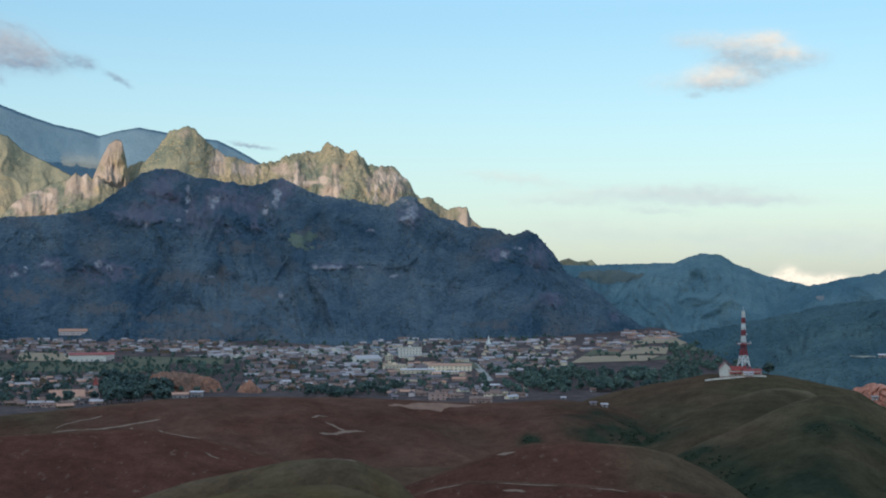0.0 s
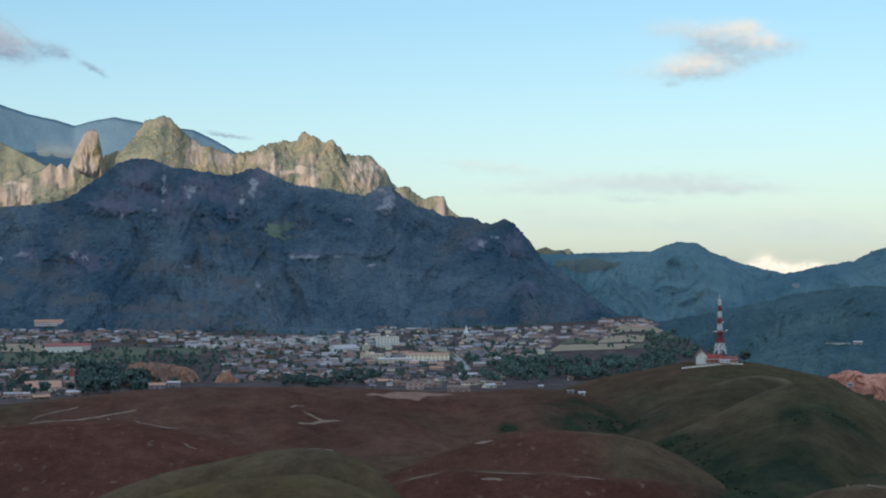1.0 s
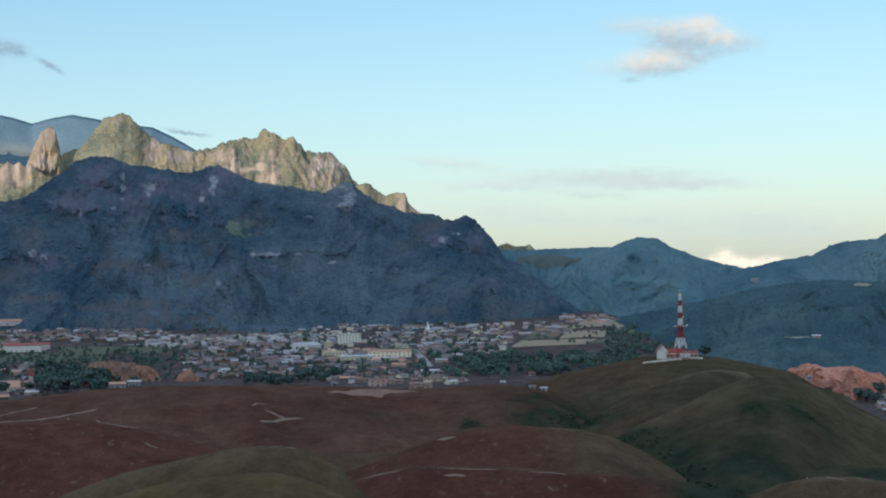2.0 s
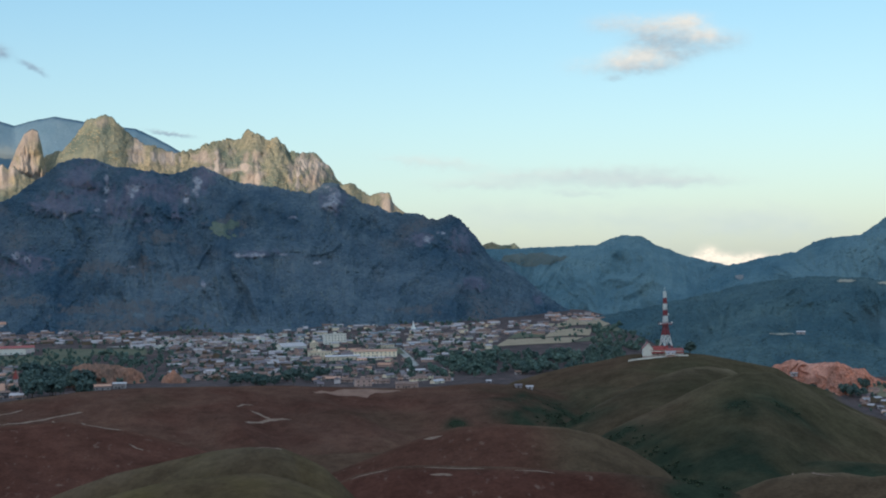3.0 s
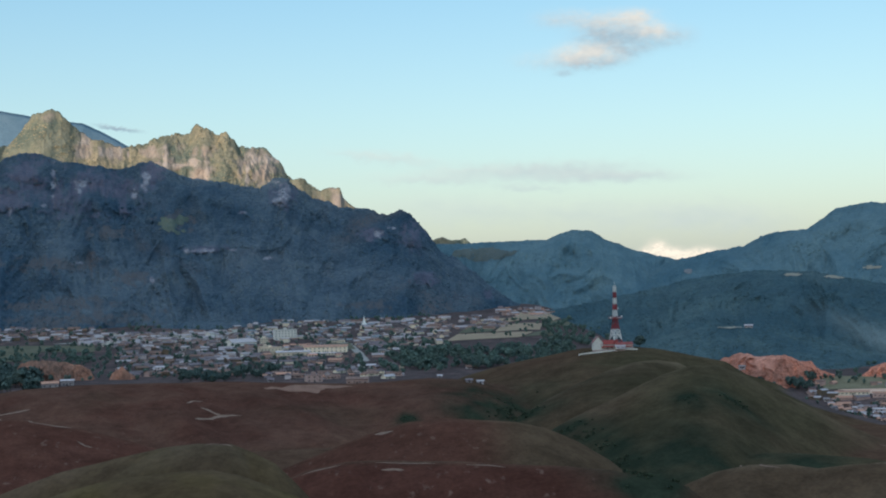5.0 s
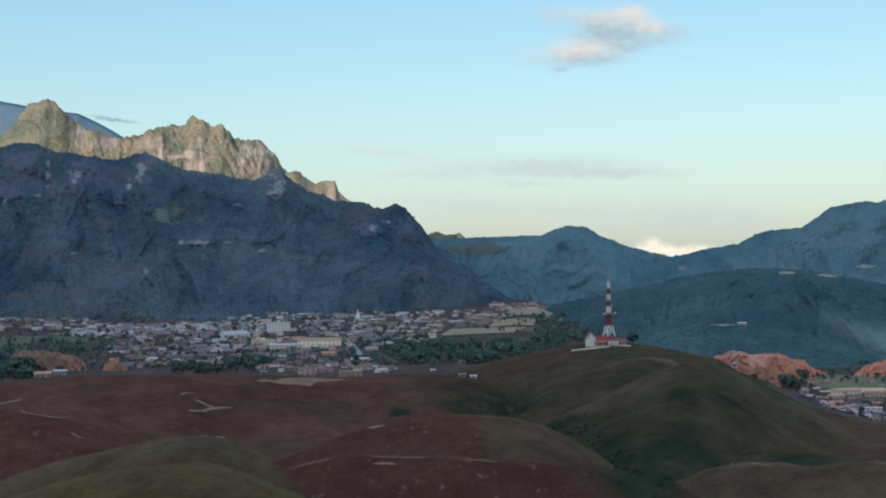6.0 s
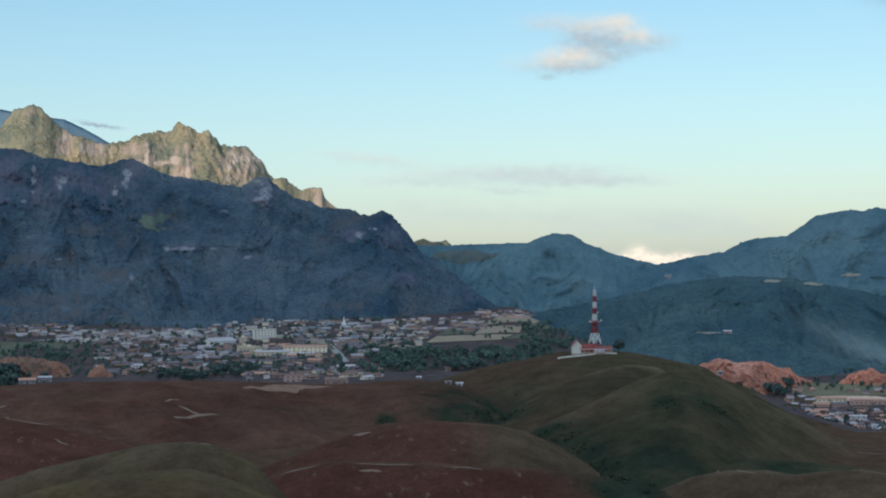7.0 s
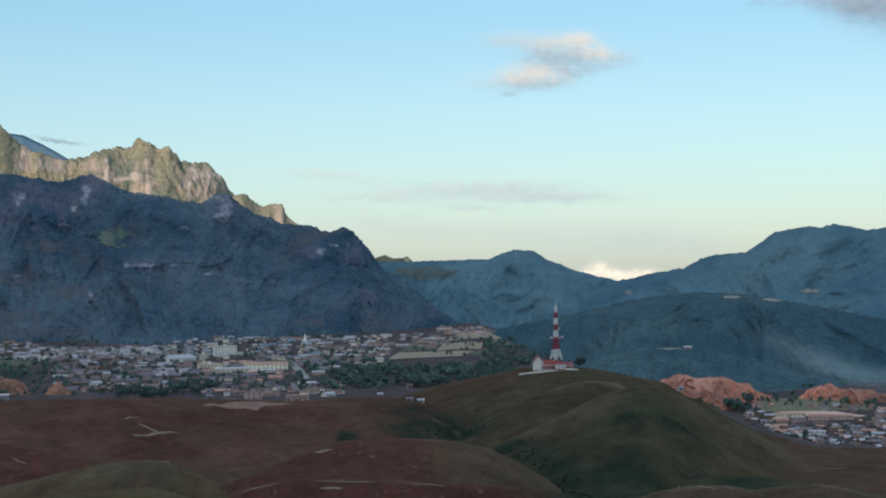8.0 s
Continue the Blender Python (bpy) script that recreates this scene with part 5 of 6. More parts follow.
station_building("station_hall", "white hall with red roof beside the mast", -5.5, -3, 14, 7, 4.4, 2.6, 8, "bright", "red", 4)
station_building("station_house", "low white house with red roof at the mast's foot", 3.5, -5.5, 13, 6, 3.4, 1.4, 4, "bright", "red", 4)
station_building("gate_hall", "white gabled gate hall on the hilltop", -12.0, -3, 9, 7.5, 6.4, 4.4, 84, "bright", "red", 1)
station_building("store_house", "small pale store house under the mast", 0.5, -9, 7, 4, 2.6, 1.0, 0, "cream", "pale", 2)


def long_wall(label, dx0, dx1, dy, h):
    thing = new("boundary_wall")
    n = int((dx1 - dx0) / 2.5)
    tagged(thing, label, "wall", "station below the mast")
    thing.matrix_basis = pose(MAST.x, MAST.y, MAST.z, 0, 0, 0)
    for k in range(n):
        x = dx0 + k * 2.5
        z = float(land_height(np.array([MAST.x + x + 1.2]), np.array([MAST.y + dy]))[0]) - MAST.z
        part("wall_panel", boxed(x + 0.15, dy - 0.1, z - 0.6, x + 2.35, dy + 0.1, z + h), WALLS["bright"], thing)
        part("pillar", boxed(x - 0.15, dy - 0.18, z - 0.6, x + 0.15, dy + 0.18, z + h + 0.3), WALLS["white"], thing)


long_wall("low white boundary wall round the mast station", -38, 19, -15.5, 1.3)


# ---- the town ----
def slope_spot(ob, b, e):
    """The place on a mountain's front slope nearest to a line of sight."""
    bb, ee, co, qq = SLOPES[ob.name]
    miss = (bb - b) ** 2 + (ee - e) ** 2 + (qq > 0) * 9
    return co[np.unravel_index(np.argmin(miss), miss.shape)]


def landmark(name, label, category, sight, w, d, h, rise, wall, roof, turn=0.0, hip=0.0, floors=1, columns=6, hill=None):
    """A single building that can be told apart, facing the viewer's hill."""
    w, d, h = 1.4 * w, 1.25 * d, 1.25 * h
    x, y, z = land_spot(*sight, first=1300)
    z = float(land_height(np.array([x]), np.array([y]))[0])
    if hill:
        x, y, z = slope_spot(hill, *sight)
    TAKEN.append((x, y, max(w, d) * 0.62))
    thing = new(name)
    thing.matrix_basis = pose(x, y, z, 0, 0, -math.degrees(math.atan2(x, y)) + turn)
    tagged(thing, label, category)
    part("wall", gable_walls(w, d, h, rise, hip or not rise), WALLS[wall], thing)
    if rise:
        part("roof", gable_roof(w, d, h, rise, 0.9, 0.25, hip), ROOFS[roof], thing)
    else:
        bm = boxed(-w / 2 - 0.4, -d / 2 - 0.4, h, w / 2 + 0.4, d / 2 + 0.4, h + 0.4)
        part("roof", bm, ROOFS[roof], thing)
        part("parapet", boxed(-w / 2 - 0.4, -d / 2 - 0.4, h + 0.4, w / 2 + 0.4, -d / 2 - 0.15, h + 1.2), WALLS[wall], thing)
        part("stair_house", boxed(-2, 0, h + 0.4, 2.5, 4, h + 3.2), WALLS[wall], thing)
    for f in range(floors):
        z0 = 0.9 + f * h / floors
        for k in range(columns):
            cx = -w / 2 + w * (k + 0.5) / columns
            win = part("window", boxed(cx - 0.8, -d / 2 - 0.06, z0, cx + 0.8, -d / 2 + 0.06, z0 + 1.5), M_DARK, thing)
            part("sill", boxed(cx - 0.95, -d / 2 - 0.22, z0 - 0.14, cx + 0.95, -d / 2 - 0.02, z0), WALLS[wall], win)
    part("door", boxed(-0.9, -d / 2 - 0.08, 0, 0.9, -d / 2 + 0.06, 2.2), M_DARK, thing)
    return thing


landmark("warehouse", "long white hall with dark red roof on open pasture", "building", (-14.43, -2.73), 48, 16, 7.5, 3.2, "bright", "red", 4, 0, 1, 9)
landmark("annex", "small white flat annex beside the long hall", "building", (-13.71, -2.74), 9, 8, 5, 0, "white", "pale", 0, 0, 1, 2)
landmark("school", "far pale pink-roofed hall at the mountain's foot", "building", (-15.13, -1.66), 36, 13, 5, 4, "white", "orange", -4, 0, 1, 8, shaded)
landmark("monastery_hall", "large hall with orange terracotta roof among trees", "building", (-15.38, -4.29), 27, 14, 4, 6.5, "cream", "orange", 3, 0, 1, 6)
landmark("town_hall", "white four-storey flat-roofed block in the town centre", "building", (-1.39, -2.66), 25, 14, 12.5, 0, "bright", "pale", 8, 0, 4, 7)
landmark("office_block", "cream two-storey office wing with red awnings", "building", (-2.04, -3.25), 22, 12, 7.5, 0, "cream", "orange", 14, 0, 2, 6)
landmark("market_hall", "long cream market building with orange roof", "building", (0.30, -3.23), 44, 14, 6.5, 2.2, "cream", "orange", -5, 0, 2, 10)
landmark("market_hall", "yellow cream long low building beside a lawn", "building", (-1.08, -3.33), 34, 10, 4.0, 1.6, "cream", "pale", 5, 0, 1, 7)
landmark("hall", "large pale gable hall in the town", "building", (-3.23, -2.85), 30, 20, 4, 5, "bright", "pale", 30, 0, 1, 5)
landmark("house", "pale pink flat-roofed house at the hill's foot", "house", (-0.24, -4.44), 13, 10, 6, 0, "pink", "grey", 10, 0, 2, 3)
landmark("house", "broad pink house with rust roof at the hill's foot", "house", (1.60, -4.56), 17, 10, 4, 2, "pink", "rust", -8, 0, 1, 4)
landmark("house", "white long roof house under orange bank", "house", (-10.89, -4.28), 13, 8, 3.6, 1.8, "white", "orange", 4, 0, 1, 3)
landmark("house", "white plastered house beside orange bank", "house", (-10.20, -4.24), 10, 8, 4.5, 1.2, "white", "pale", -6, 0, 1, 2)
landmark("terrace", "row of bright peach market stalls with pale roof", "building", (21.84, -5.26), 30, 7, 3, 1.2, "cream", "orange", 10, 0, 1, 8)
landmark("terrace", "long bright peach row of shops in the town", "building", (23.50, -5.32), 40, 8, 4, 1.4, "pink", "orange", 4, 0, 1, 10)
landmark("shed_hall", "long white metal-roofed shed", "building", (22.94, -5.92), 14, 6, 2.8, 1.0, "white", "pale", 6, 0, 1, 3)
landmark("farmhouse", "white farmhouse alone on a wooded rise", "house", (17.86, -2.53), 9, 5, 2.6, 1.2, "white", "pale", 0, 0, 1, 3, low_hill)

landmark("house", "small white house on the red earth cutting", "house", (17.52, -4.19), 6, 5, 2.6, 1.2, "white", "pale", 5, 0, 1, 2, cutting)
# cream rows here carry the centre's sunlight in their wall colour
landmark("shop_row", "cream two-storey shop row in the town centre", "building", (-2.23, -3.12), 14.2857, 7.2, 5.2, 0, "cream", "orange", 12, 0, 2, 6)
landmark("shop_row", "cream flat-roofed shop row below the office wing", "building", (-1.63, -3.31), 18.5714, 7.2, 3.2, 0, "cream", "pale", 6, 0, 1, 7)
landmark("shop_house", "pale cream three-storey house in the town centre", "building", (-2.27, -2.84), 7.85714, 7.2, 7.2, 0, "cream", "pale", 10, 0, 3, 3)
landmark("shop_row", "long cream arcade with orange roof", "building", (0.26, -3.12), 17.1429, 7.2, 3.6, 1.6, "cream", "orange", -4, 0, 1, 7)
landmark("shop_row", "low cream row with pale roof beside the road", "building", (0.73, -2.84), 18.5714, 6.4, 3.2, 1.4, "cream", "pale", -8, 0, 1, 7)
landmark("shop_house", "bright cream house with orange roof", "building", (-0.28, -3.50), 8.57143, 7.2, 4.4, 1.8, "cream", "orange", 8, 0, 2, 3)
landmark("shop_row", "long cream wall and stalls beside the lawn", "building", (0.14, -3.36), 28.5714, 4, 2.56, 0.8, "cream", "pale", 2, 0, 1, 10)
landmark("shop_house", "white two-storey house with pale roof beside the road", "building", (2.65, -3.35), 7.14286, 6.4, 4, 1.2, "bright", "pale", 0, 0, 2, 3)
landmark("shop_row", "long white roofed hall at the hill's foot", "building", (1.99, -3.92), 15.7143, 6.4, 2.4, 1.4, "bright", "pale", 4, 0, 1, 6)
landmark("shop_house", "white hall with pale gable roof among houses", "building", (-3.05, -3.35), 8.57143, 7.2, 4, 2, "bright", "pale", 20, 0, 1, 3)
landmark("shop_house", "white house with pale roof above the trees", "building", (-4.00, -3.91), 7.14286, 6.4, 2.72, 1.6, "bright", "pale", -10, 0, 1, 3)
landmark("shop_row", "row of white stalls along the main road", "building", (-8.56, -2.71), 14.2857, 5.6, 3.2, 0, "bright", "pale", 0, 0, 1, 5)
landmark("shop_house", "small white house on the green belt", "building", (-15.40, -2.56), 5.71429, 5.6, 3.2, 1.2, "bright", "pale", 0, 0, 1, 2)


def pagoda():
    """A small white pointed pagoda among the far houses."""
    x, y, z = land_spot(1.91, -2.24, first=1300)
    TAKEN.append((x, y, 9))
    thing = new("pagoda")
    thing.matrix_basis = pose(x, y, z - 0.5)
    tagged(thing, "small white pagoda with a pointed top", "pagoda")
    for name, z0, w0, z1, w1 in (("base", 0, 14.0, 5.0, 13.0), ("dome", 5.0, 10.0, 11.0, 5.5), ("spire", 11.0, 4.5, 21.0, 0.2)):
        bm = bmesh.new()
        bmesh.ops.create_cone(bm, cap_ends=True, segments=12, radius1=w0 / 2, radius2=w1 / 2, depth=z1 - z0, matrix=pose(0, 0, (z0 + z1) / 2))
        part(name, bm, M_WHITE_PAINT, thing)


pagoda()


def stupa():
    x, y, z = land_spot(-14.25, -4.29, first=1300)
    TAKEN.append((x, y, 7))
    thing = new("stupa")
    thing.matrix_basis = pose(x, y, z - 0.5) @ Matrix.Scale(1.4, 4)
    tagged(thing, "slender white shrine tower with a pointed red spire", "shrine")
    for name, z0, w0, z1, w1, mat in (("base", 0, 5.0, 5.0, 4.6, WALLS["white"]), ("tier", 5.0, 3.8, 9.5, 3.2, WALLS["pink"]), ("belfry", 9.5, 2.6, 12.0, 2.6, WALLS["white"]), ("spire", 12.0, 4.4, 19.0, 0.2, ROOFS["red"])):
        bm = bmesh.new()
        bmesh.ops.create_cone(bm, cap_ends=True, segments=4, radius1=w0 * 0.707, radius2=w1 * 0.707, depth=z1 - z0, matrix=pose(0, 0, (z0 + z1) / 2, 0, 0, 45))
        part(name, bm, mat, thing)
    part("doorway", boxed(-0.7, -2.6, 0.5, 0.7, -2.3, 3.0), M_DARK, thing)


stupa()

rng = np.random.default_rng(7)
# two sight lines that bound a quarter of the town, how many houses, and its roofs and walls
QUARTERS = [
    (-18.91, -1.69, -8.65, -2.44, 330, ("grey", "grey", "rust", "pale", "rust"), ("white", "grey", "wood", "pink")),
    (-9.57, -2.27, -3.47, -2.70, 200, ("pale", "grey", "pale", "rust"), ("white", "bright", "white")),
    (-8.18, -2.68, -2.03, -4.03, 260, ("rust", "grey", "rust", "pale", "grey"), ("grey", "white", "wood", "pink")),
    (-3.47, -1.90, 2.74, -2.85, 190, ("grey", "pale", "rust", "blue"), ("white", "cream", "grey")),
    (-2.27, -2.85, 3.46, -4.41, 140, ("grey", "rust", "orange", "pale", "grey", "rust"), ("cream", "white", "grey", "pink")),
    (1.79, -1.95, 5.36, -3.20, 150, ("rust", "grey", "pale", "rust"), ("white", "cream", "grey")),
    (4.77, -1.91, 7.85, -2.47, 60, ("rust", "grey", "pale", "rust"), ("white", "pink", "grey")),
    (-18.89, -3.22, -14.09, -4.63, 100, ("rust", "grey", "pale", "orange"), ("white", "wood", "grey", "pink")),
    (7.50, -1.61, 11.94, -1.91, 80, ("pale", "orange", "rust", "grey"), ("white", "pink")),
    (20.17, -4.82, 27.46, -6.63, 380, ("rust", "pale", "orange", "pale", "grey"), ("pink", "white", "pink", "wood")),
]
lots = []
for b0, e0, b1, e1, count, roofs, walls in QUARTERS:
    for x, y, z in valley_spots(rng, b0, e0, b1, e1, count):
        kind = rng.choice(["cottage", "cottage", "cottage", "villa", "long", "shop", "shed"], p=[0.17, 0.17, 0.15, 0.05, 0.26, 0.06, 0.14])
        if not free(x, y, {"long": 9.5, "shop": 6.5}.get(kind, 5)):
            continue
        turn = -math.degrees(math.atan2(x, y)) * 0.6 + rng.choice([0, 0, 90, 12, -8, 45, -35, 25]) + rng.normal() * 5
        lots.append((math.hypot(x, y), str(kind), str(rng.choice(walls)), str(rng.choice(roofs)), (x, y, z), turn))

lots.sort()
for r, kind, wall, roof, place, turn in lots[:280]:
    house(kind, wall, roof, place, turn, r < 1900)


def distant_houses(rows):
    """Far rows of houses, too many to count, with walls and roofs of several colours in one mesh."""
    mats = list(WALLS.values()) + list(ROOFS.values())
    slot = {k: n for n, k in enumerate(list(WALLS) + ["r_" + k for k in ROOFS])}
    vs, fs, ids = [], [], []
    for r, kind, wall, roof, place, turn in rows:
        w, d, h, rise = {"cottage": (8, 7, 2.8, 1.8), "villa": (9, 8, 5.2, 2.2), "long": (20, 8, 3.2, 2), "shop": (12, 9, 5.6, 1.5), "shed": (6, 5, 2.4, 0.8)}[kind]
        m = pose(*place, 0, 0, turn)
        for bm, idx in ((gable_walls(w, d, h, rise, 0), slot[wall]), (gable_roof(w, d, h, rise), slot["r_" + roof])):
            bm.verts.index_update()
            off = len(vs)
            vs.extend(tuple(m @ v.co) for v in bm.verts)
            for f in bm.faces:
                fs.append(tuple(off + v.index for v in f.verts))
                ids.append(idx)
            bm.free()
    me = bpy.data.meshes.new("distant_houses")
    me.from_pydata(vs, [], fs)
    for m in mats:
        me.materials.append(m)
    me.polygons.foreach_set("material_index", np.array(ids, dtype=np.int32))
    tagged(new("distant_houses", me), "far rows of small town houses below the mountain", "houses", kind="stuff")


distant_houses(lots[280:])

# sheds at the hill's edge
for b, e, kind, roof in ((5.03, -4.40, "shed", "pale"), (6.26, -4.63, "shed", "grey"), (6.73, -4.69, "shed", "pale"), (6.26, -4.06, "cottage", "rust")):
    x, y, z = land_spot(b, e)
    TAKEN.append((x, y, 7))
    house(kind, "white", roof, (x, y, z), 8 - b, True, group="sheds at the hill's edge")

# ---- trees ----
GROVES = [
    (-14.10, -3.67, -11.57, -4.59, 46, 1.7, (2, 3)),
    (-5.83, -3.87, -2.03, -4.36, 70, 1.0, (2, 3)),
    (18.25, -4.42, 20.28, -5.21, 34, 1.2, (2, 3)),
    (-18.67, -3.45, -14.20, -4.47, 50, 1.0, (0, 2, 3)),
    (3.46, -3.32, 10.77, -4.11, 240, 1.15, (0, 1, 2, 3)),
    (1.55, -2.85, 5.36, -4.26, 90, 0.95, (0, 1)),
    (5.84, -2.04, 11.01, -2.81, 46, 0.7, (0, 4)),
    (-18.04, -2.87, -7.94, -3.57, 120, 1.0, (0, 1, 4)),
    (-18.91, -1.78, 5.12, -4.12, 1250, 0.72, (0, 1, 2, 4)),
    (9.38, -2.16, 14.89, -3.22, 260, 1.1, (0, 1, 2, 4)),
    (14.57, -3.31, 26.22, -4.12, 50, 0.9, (0, 1, 4)),
    (20.06, -4.52, 27.46, -6.30, 170, 0.8, (0, 2, 4)),
    (20.51, -4.41, 27.48, -4.72, 26, 0.9, (0, 1, 4)),
]
single, leafy, boles = 0, ([], []), 0
for b0, e0, b1, e1, count, size, kinds in GROVES:
    for x, y, z in valley_spots(rng, b0, e0, b1, e1, count):
        if not free(x, y, 4.2):
            continue
        k, s, turn = int(rng.choice(kinds)), size * rng.uniform(0.7, 1.25), rng.uniform(0, 360)
        if single < 290 and math.hypot(x, y) < 2300:
            plant_tree(k, (x, y, z - 0.1), turn, s)
            single += 1
        else:
            w, h, base, n, leaf, dark = TREE_KINDS[k]
            vs, fs = crown_parts(rng, w * s, h * s, base * s, 70, leaf * s * 1.5)
            off = len(leafy[0])
            leafy[0].extend(v + np.array([x, y, z]) for v in vs)
            leafy[1].extend(tuple(i + off for i in f) for f in fs)
tagged(new("woodland", mesh_from("woodland", *leafy, M_LEAVES)), "scattered broad-leaved woodland over the valley floor", "woodland", kind="stuff")
for b, e, k, s in ((13.14, -3.24, 2, 1.3), (13.38, -3.29, 3, 1.0), (12.93, -3.25, 4, 1.2), (13.25, -3.27, 2, 1.1)):
    x, y, z = land_spot(b, e)
    plant_tree(k, (x, y, z - 0.2), 40 * k, s)


def scrub():
    """Low bushes in the gullies and on the slopes of the grass hills."""
    vs, fs = [], []
    spots = []
    for b, e, n, wide, long in ((8.07, -5.77, 90, 24, 40), (8.54, -6.04, 40, 14, 14), (10.43, -6.60, 30, 12, 12), (11.01, -6.97, 40, 12, 12), (11.71, -7.43, 30, 10, 10), (12.53, -7.97, 24, 10, 10), (15.22, -5.47, 14, 9, 7), (17.05, -5.51, 24, 14, 9), (13.46, -8.56, 26, 12, 12), (3.68, -6.12, 12, 7, 5), (7.95, -6.16, 40, 18, 16)):
        x, y, z = land_spot(b, e)
        a = rng.normal(size=(n, 2)) * (wide * 0.5, long * 0.5)
        spots += [(x + p, y + q) for p, q in a]
    xs, ys = np.array(spots).T
    zs = land_height(xs, ys)
    for x, y, z in zip(xs, ys, zs):
        s = rng.uniform(0.5, 1.2)
        v, f = crown_parts(rng, 2.2 * s, 1.2 * s, -0.4, 26, 0.4 * s)
        off = len(vs)
        vs.extend(p + np.array([x, y, z]) for p in v)
        fs.extend(tuple(i + off for i in g) for g in f)
    tagged(new("scrub", mesh_from("scrub", vs, fs, M_SCRUB)), "low green bushes in gullies of the grass hills", "bushes", kind="stuff")


scrub()


# ---- clouds, far behind all else ----
# sheets glow with painted sun and shade (lit) instead of catching light
def cloud_material(name, c1, c2):
    m, n, l, b = nodes_of(name)
    out = n["Material Output"]
    n.remove(b)
    tone = ramp(n, l, attribute(n, "lit"), [(0.0, c1), (1.0, c2)])
    glow_node, clear, mix = n.new("ShaderNodeEmission"), n.new("ShaderNodeBsdfTransparent"), n.new("ShaderNodeMixShader")
    l.new(tone, glow_node.inputs["Color"])
    l.new(attribute(n, "body"), mix.inputs[0])
    l.new(clear.outputs[0], mix.inputs[1])
    l.new(glow_node.outputs[0], mix.inputs[2])
    l.new(mix.outputs[0], out.inputs[0])
    return m


M_CLOUD_WARM = cloud_material("sunlit_cloud", (0.32, 0.40, 0.46), (0.64, 0.63, 0.59))
M_CLOUD_GREY = cloud_material("grey_cloud", (0.20, 0.27, 0.36), (0.40, 0.44, 0.48))
M_CLOUD_THIN = cloud_material("thin_cloud", (0.44, 0.52, 0.54), (0.60, 0.65, 0.61))
M_CLOUD_GLOW = cloud_material("horizon_cloud", (0.74, 0.68, 0.56), (0.90, 0.80, 0.67))


def cloud(label, puffs, material, seed, size=0.5, dist=4880, name="cloud", torn=0.5):
    """A bank of cloud built up from puffs (bearing, height angle, half width, half height, density, brightness, tilt)."""
    p = np.array(puffs)
    b = np.linspace((p[:, 0] - 1.9 * p[:, 2]).min(), (p[:, 0] + 1.9 * p[:, 2]).max(), 190)
    e = np.linspace((p[:, 1] - 2.2 * p[:, 3] - 0.35 * p[:, 2]).min(), (p[:, 1] + 2.2 * p[:, 3] + 0.35 * p[:, 2]).max(), 110)
    bb, ee = np.meshgrid(b, e)
    shift = 0.16 * size * fbm(bb, ee * 1.6, size * 0.5, 4, seed + 7)
    ragged = 1 + torn * (1.1 * fbm(bb * 0.8, ee * 1.7, size, 5, seed) + 0.5 * fbm(bb * 0.8, ee * 1.7, size * 0.3, 3, seed + 5))
    clear, glow_sum, weight = 1.0, 0.0, 1e-6
    for pb, pe, wide, high, dense, bright, tilt in puffs:
        rise = (ee + shift - pe - tilt * (bb - pb)) / high
        k = dense * np.exp(-np.abs((bb + shift - pb) / wide) ** 2.4 - np.abs(rise) ** 2.2)
        clear = clear * (1 - np.clip(k * ragged, 0, 0.97))
        glow_sum = glow_sum + k * (bright + 0.22 * rise)
        weight = weight + k
    rim = np.minimum(np.minimum(bb - b[0], b[-1] - bb) / (b[-1] - b[0]), np.minimum(ee - e[0], e[-1] - ee) / (e[-1] - e[0]))
    alpha = (1 - clear) * step(0, 0.06, rim)
    lit = np.clip(glow_sum / weight + 0.25 * fbm(bb, ee * 1.5, size * 0.5, 4, seed + 3), 0, 1)
    r = dist - 60 * alpha
    z = EYE + r * tan_d(ee)
    me = sheet_mesh(name, b, e, z, [("body", alpha), ("lit", lit)])
    co = np.stack([r * np.sin(np.radians(bb)), r * np.cos(np.radians(bb)), z], -1).reshape(-1, 3)
    me.vertices.foreach_set("co", co.ravel().astype(np.float32))
    me.update()
    me.materials.append(material)
    ob = tagged(new(name, me), label, name, "clouds", "structure")
    ob.visible_shadow = False
    return ob


cloud("small broken cumulus cloud lit pale from the side", [(12.70, 10.20, 1.28, 0.36, 0.85, 0.75, 0), (13.50, 10.28, 0.71, 0.33, 0.85, 0.95, 0), (14.21, 9.80, 0.66, 0.28, 0.9, 1, -0.1), (15.06, 9.49, 0.81, 0.36, 0.5, 0.3, 0), (12.20, 9.61, 1.04, 0.47, 0.8, 0, 0), (13.27, 9.61, 0.81, 0.36, 0.6, 0.05, 0), (12.92, 9.06, 0.66, 0.17, 0.6, 0, -0.2), (13.67, 9.03, 0.57, 0.21, 0.5, 0.1, 0), (14.05, 9.36, 0.81, 0.33, 0.35, 0.15, 0), (10.41, 10.40, 0.95, 0.33, 0.35, 0.6, 0), (11.27, 10.37, 1.04, 0.28, 0.35, 0.65, 0), (11.72, 9.03, 1.14, 0.36, 0.95, 0.95, 0), (10.98, 8.87, 0.81, 0.31, 0.8, 0.85, 0), (11.55, 8.55, 1.19, 0.24, 0.85, 0.15, 0), (9.78, 8.72, 1.19, 0.31, 0.32, 0.65, 0), (10.52, 8.17, 0.38, 0.12, 0.45, 0, 0), (12.63, 8.70, 0.71, 0.21, 0.5, 0.35, 0)], M_CLOUD_WARM, 901, 0.7, 4880, "cloud", 0.75)
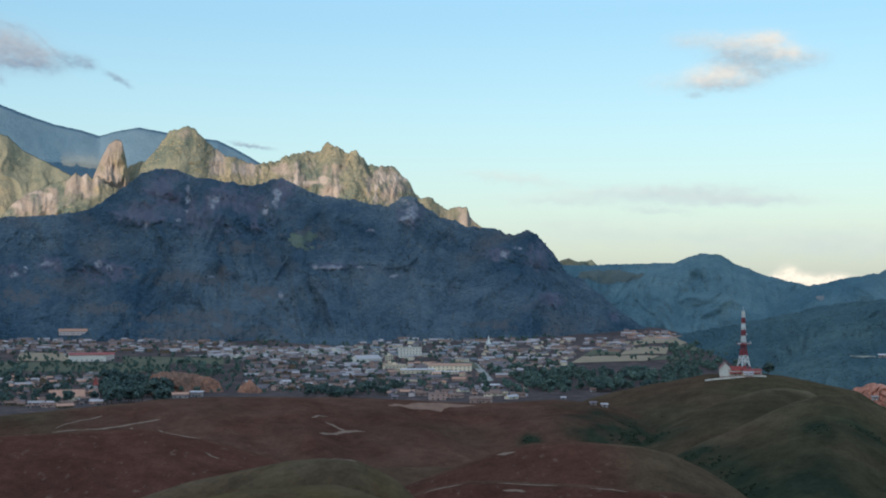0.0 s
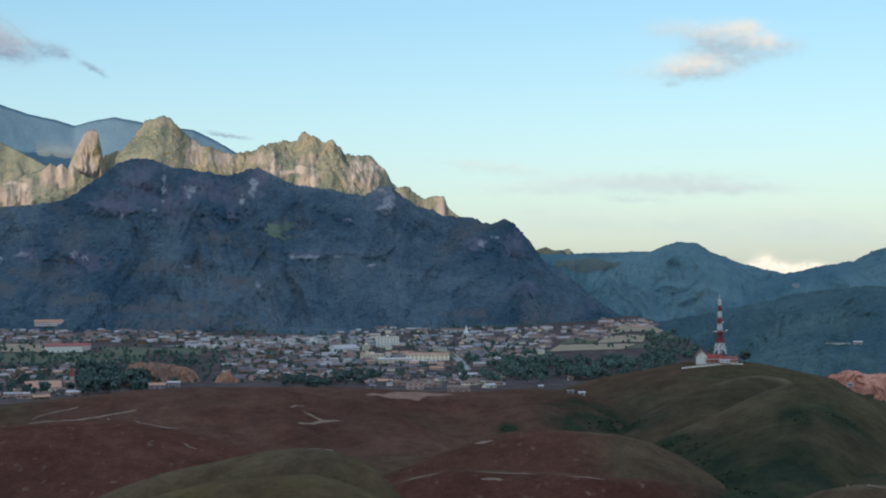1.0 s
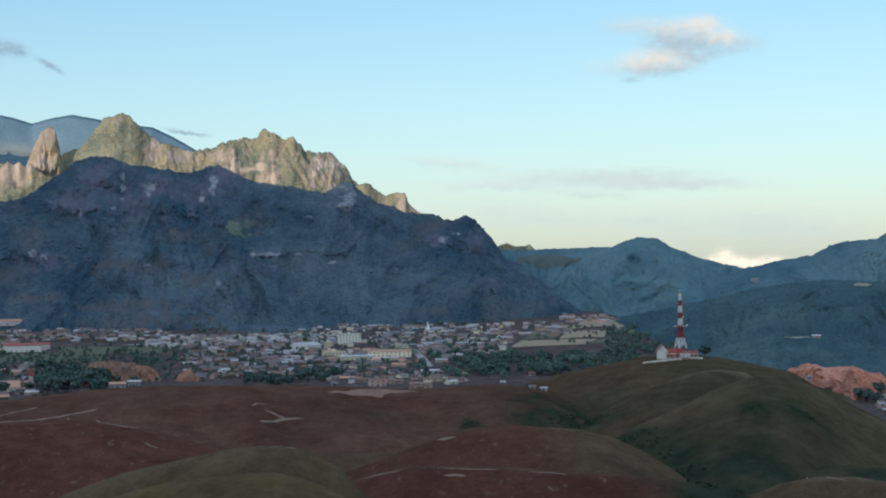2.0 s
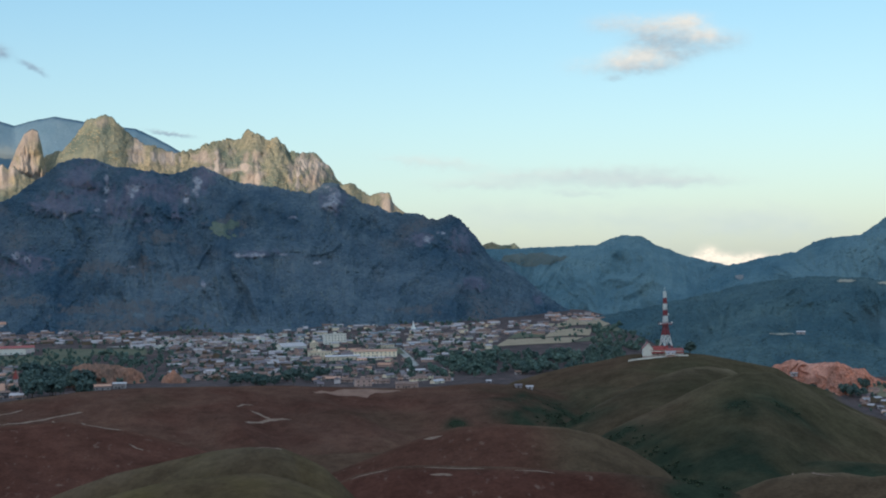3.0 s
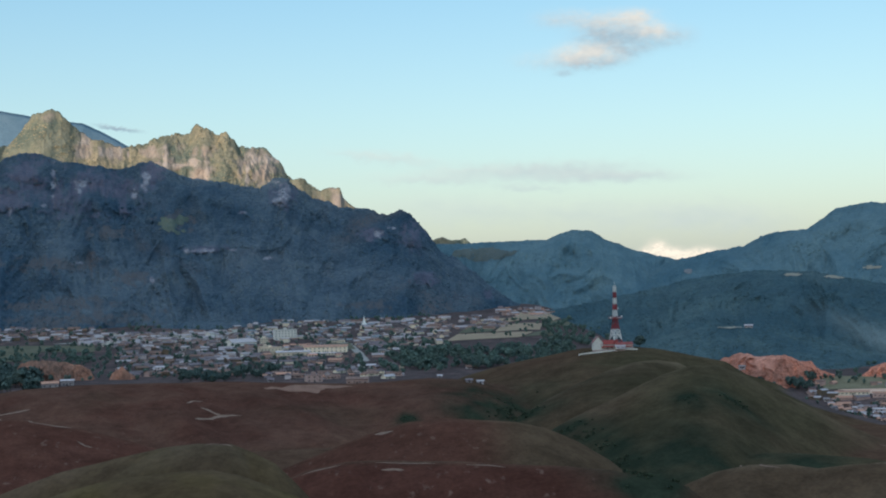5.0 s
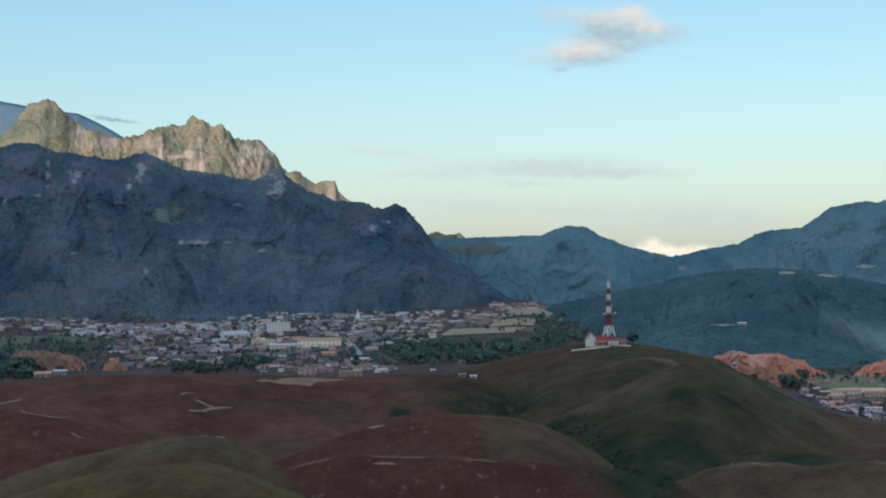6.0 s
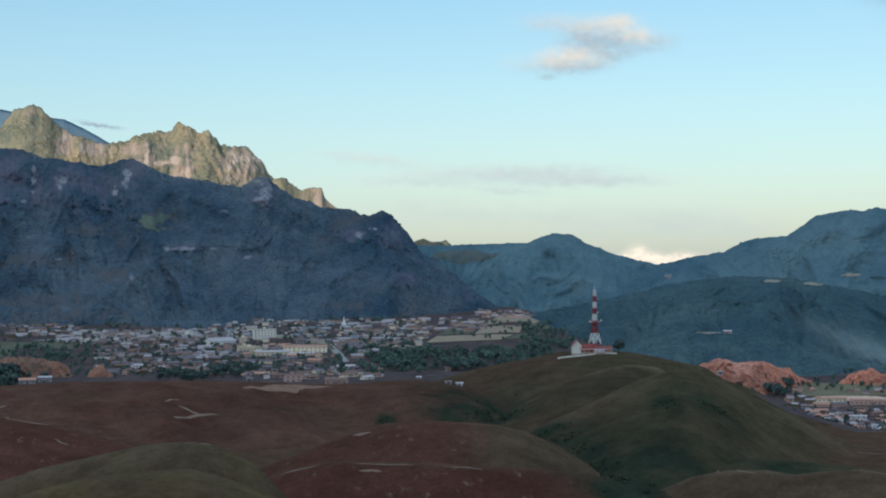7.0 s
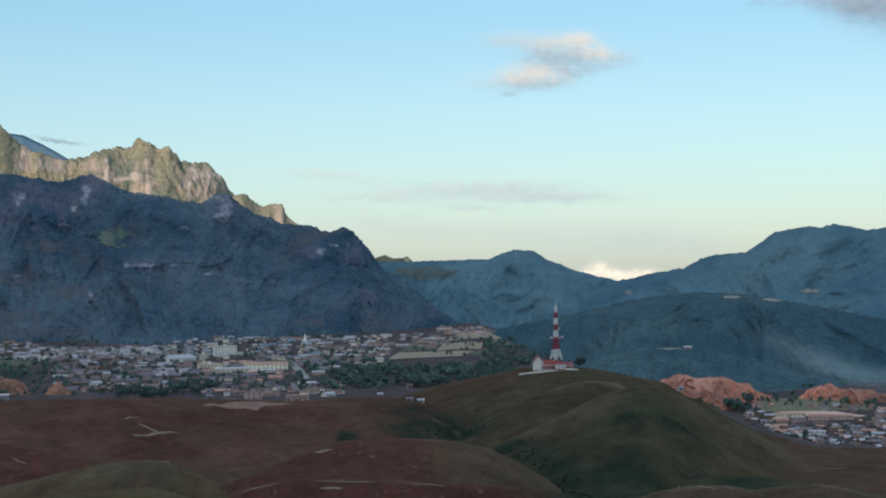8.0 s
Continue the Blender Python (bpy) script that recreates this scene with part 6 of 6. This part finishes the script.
cloud("grey ragged cloud over the mountains", [(-18.95, 9.79, 1.90, 0.76, 0.9, 0.5, 0), (-17.66, 9.82, 1.31, 0.62, 0.85, 0.6, -0.25), (-16.78, 9.55, 0.90, 0.43, 0.75, 0.45, -0.3), (-16.74, 9.19, 0.85, 0.19, 0.8, 0, -0.1), (-17.65, 9.24, 1.19, 0.24, 0.6, 0.2, 0), (-15.24, 9.42, 0.71, 0.26, 0.75, 0.05, -0.15), (-14.68, 9.26, 0.28, 0.14, 0.5, 0, -0.2), (-13.55, 8.81, 0.43, 0.12, 0.6, 0, -0.45), (-13.17, 8.57, 0.33, 0.09, 0.55, 0, -0.5), (-17.67, 10.70, 0.71, 0.12, 0.35, 0.3, -0.2), (-16.24, 9.98, 0.52, 0.09, 0.4, 0.5, -0.9), (-18.08, 8.55, 0.19, 0.19, 0.4, 0.2, -0.6), (-20.65, 10.17, 1.90, 0.95, 0.8, 0.5, 0)], M_CLOUD_GREY, 911, 0.6, 4880, "cloud", 0.8)
cloud("thin flat streak of grey cloud", [(9.57, 4.17, 3.56, 0.33, 0.75, 0.15, 0), (12.55, 3.87, 2.61, 0.21, 0.65, 0.25, -0.03), (10.72, 3.82, 2.61, 0.21, 0.5, 0.3, 0), (3.47, 4.78, 1.78, 0.24, 0.45, 0.5, -0.12), (4.89, 3.90, 1.66, 0.17, 0.4, 0.3, 0), (8.99, 3.45, 1.31, 0.11, 0.45, 0.1, -0.06), (6.54, 4.24, 2.14, 0.14, 0.35, 0.6, 0), (5.12, 3.97, 2.85, 0.24, 0.25, 0.6, 0), (2.05, 4.93, 1.42, 0.12, 0.25, 0.6, -0.1)], M_CLOUD_THIN, 921, 1.4, 4880, "cloud", 0.3)
cloud("pale veil of cloud low over the hills", [(5.36, 2.72, 2.61, 0.62, 0.22, 0.3, 0), (8.63, 2.46, 3.80, 0.47, 0.3, 0.2, 0), (13.88, 2.07, 3.56, 0.66, 0.35, 0.2, 0), (16.10, 2.28, 2.85, 0.52, 0.3, 0.25, 0), (17.84, 1.81, 1.90, 0.47, 0.3, 0.2, 0)], M_CLOUD_THIN, 931, 2.0, 4900)
cloud("bright cream cumulus tops behind the saddle", [(14.23, 0.76, 0.36, 0.31, 0.95, 0.8, 0), (13.83, 0.64, 0.33, 0.19, 0.8, 0.7, 0), (14.76, 0.57, 0.43, 0.24, 0.95, 0.9, 0), (15.34, 0.48, 0.52, 0.19, 0.9, 0.6, 0), (16.04, 0.59, 0.47, 0.21, 0.8, 0.8, 0), (16.59, 0.55, 0.38, 0.14, 0.5, 0.7, 0), (15.42, 0.23, 1.66, 0.33, 0.9, 0.6, 0)], M_CLOUD_GLOW, 941, 0.3, 4880, "cloud", 0.8)
cloud("grey edge of a larger cloud overhead", [(25.39, 11.20, 1.42, 0.52, 0.85, 0.35, 0), (24.42, 11.40, 1.42, 0.43, 0.6, 0.4, 0), (23.09, 11.49, 1.66, 0.21, 0.4, 0.4, 0), (27.01, 11.26, 2.14, 0.95, 0.9, 0.35, 0), (20.85, 11.57, 0.47, 0.12, 0.3, 0.3, 0), (28.70, 11.34, 2.85, 1.19, 0.9, 0.4, 0)], M_CLOUD_GREY, 951, 0.8)
cloud("small dark wisp of cloud by the peaks", [(-8.14, 6.15, 0.71, 0.08, 0.7, 0.2, -0.15), (-7.48, 6.07, 0.43, 0.06, 0.45, 0.2, -0.1)], M_CLOUD_GREY, 961, 0.5)
# smoke and mist likewise emit their own faint tone
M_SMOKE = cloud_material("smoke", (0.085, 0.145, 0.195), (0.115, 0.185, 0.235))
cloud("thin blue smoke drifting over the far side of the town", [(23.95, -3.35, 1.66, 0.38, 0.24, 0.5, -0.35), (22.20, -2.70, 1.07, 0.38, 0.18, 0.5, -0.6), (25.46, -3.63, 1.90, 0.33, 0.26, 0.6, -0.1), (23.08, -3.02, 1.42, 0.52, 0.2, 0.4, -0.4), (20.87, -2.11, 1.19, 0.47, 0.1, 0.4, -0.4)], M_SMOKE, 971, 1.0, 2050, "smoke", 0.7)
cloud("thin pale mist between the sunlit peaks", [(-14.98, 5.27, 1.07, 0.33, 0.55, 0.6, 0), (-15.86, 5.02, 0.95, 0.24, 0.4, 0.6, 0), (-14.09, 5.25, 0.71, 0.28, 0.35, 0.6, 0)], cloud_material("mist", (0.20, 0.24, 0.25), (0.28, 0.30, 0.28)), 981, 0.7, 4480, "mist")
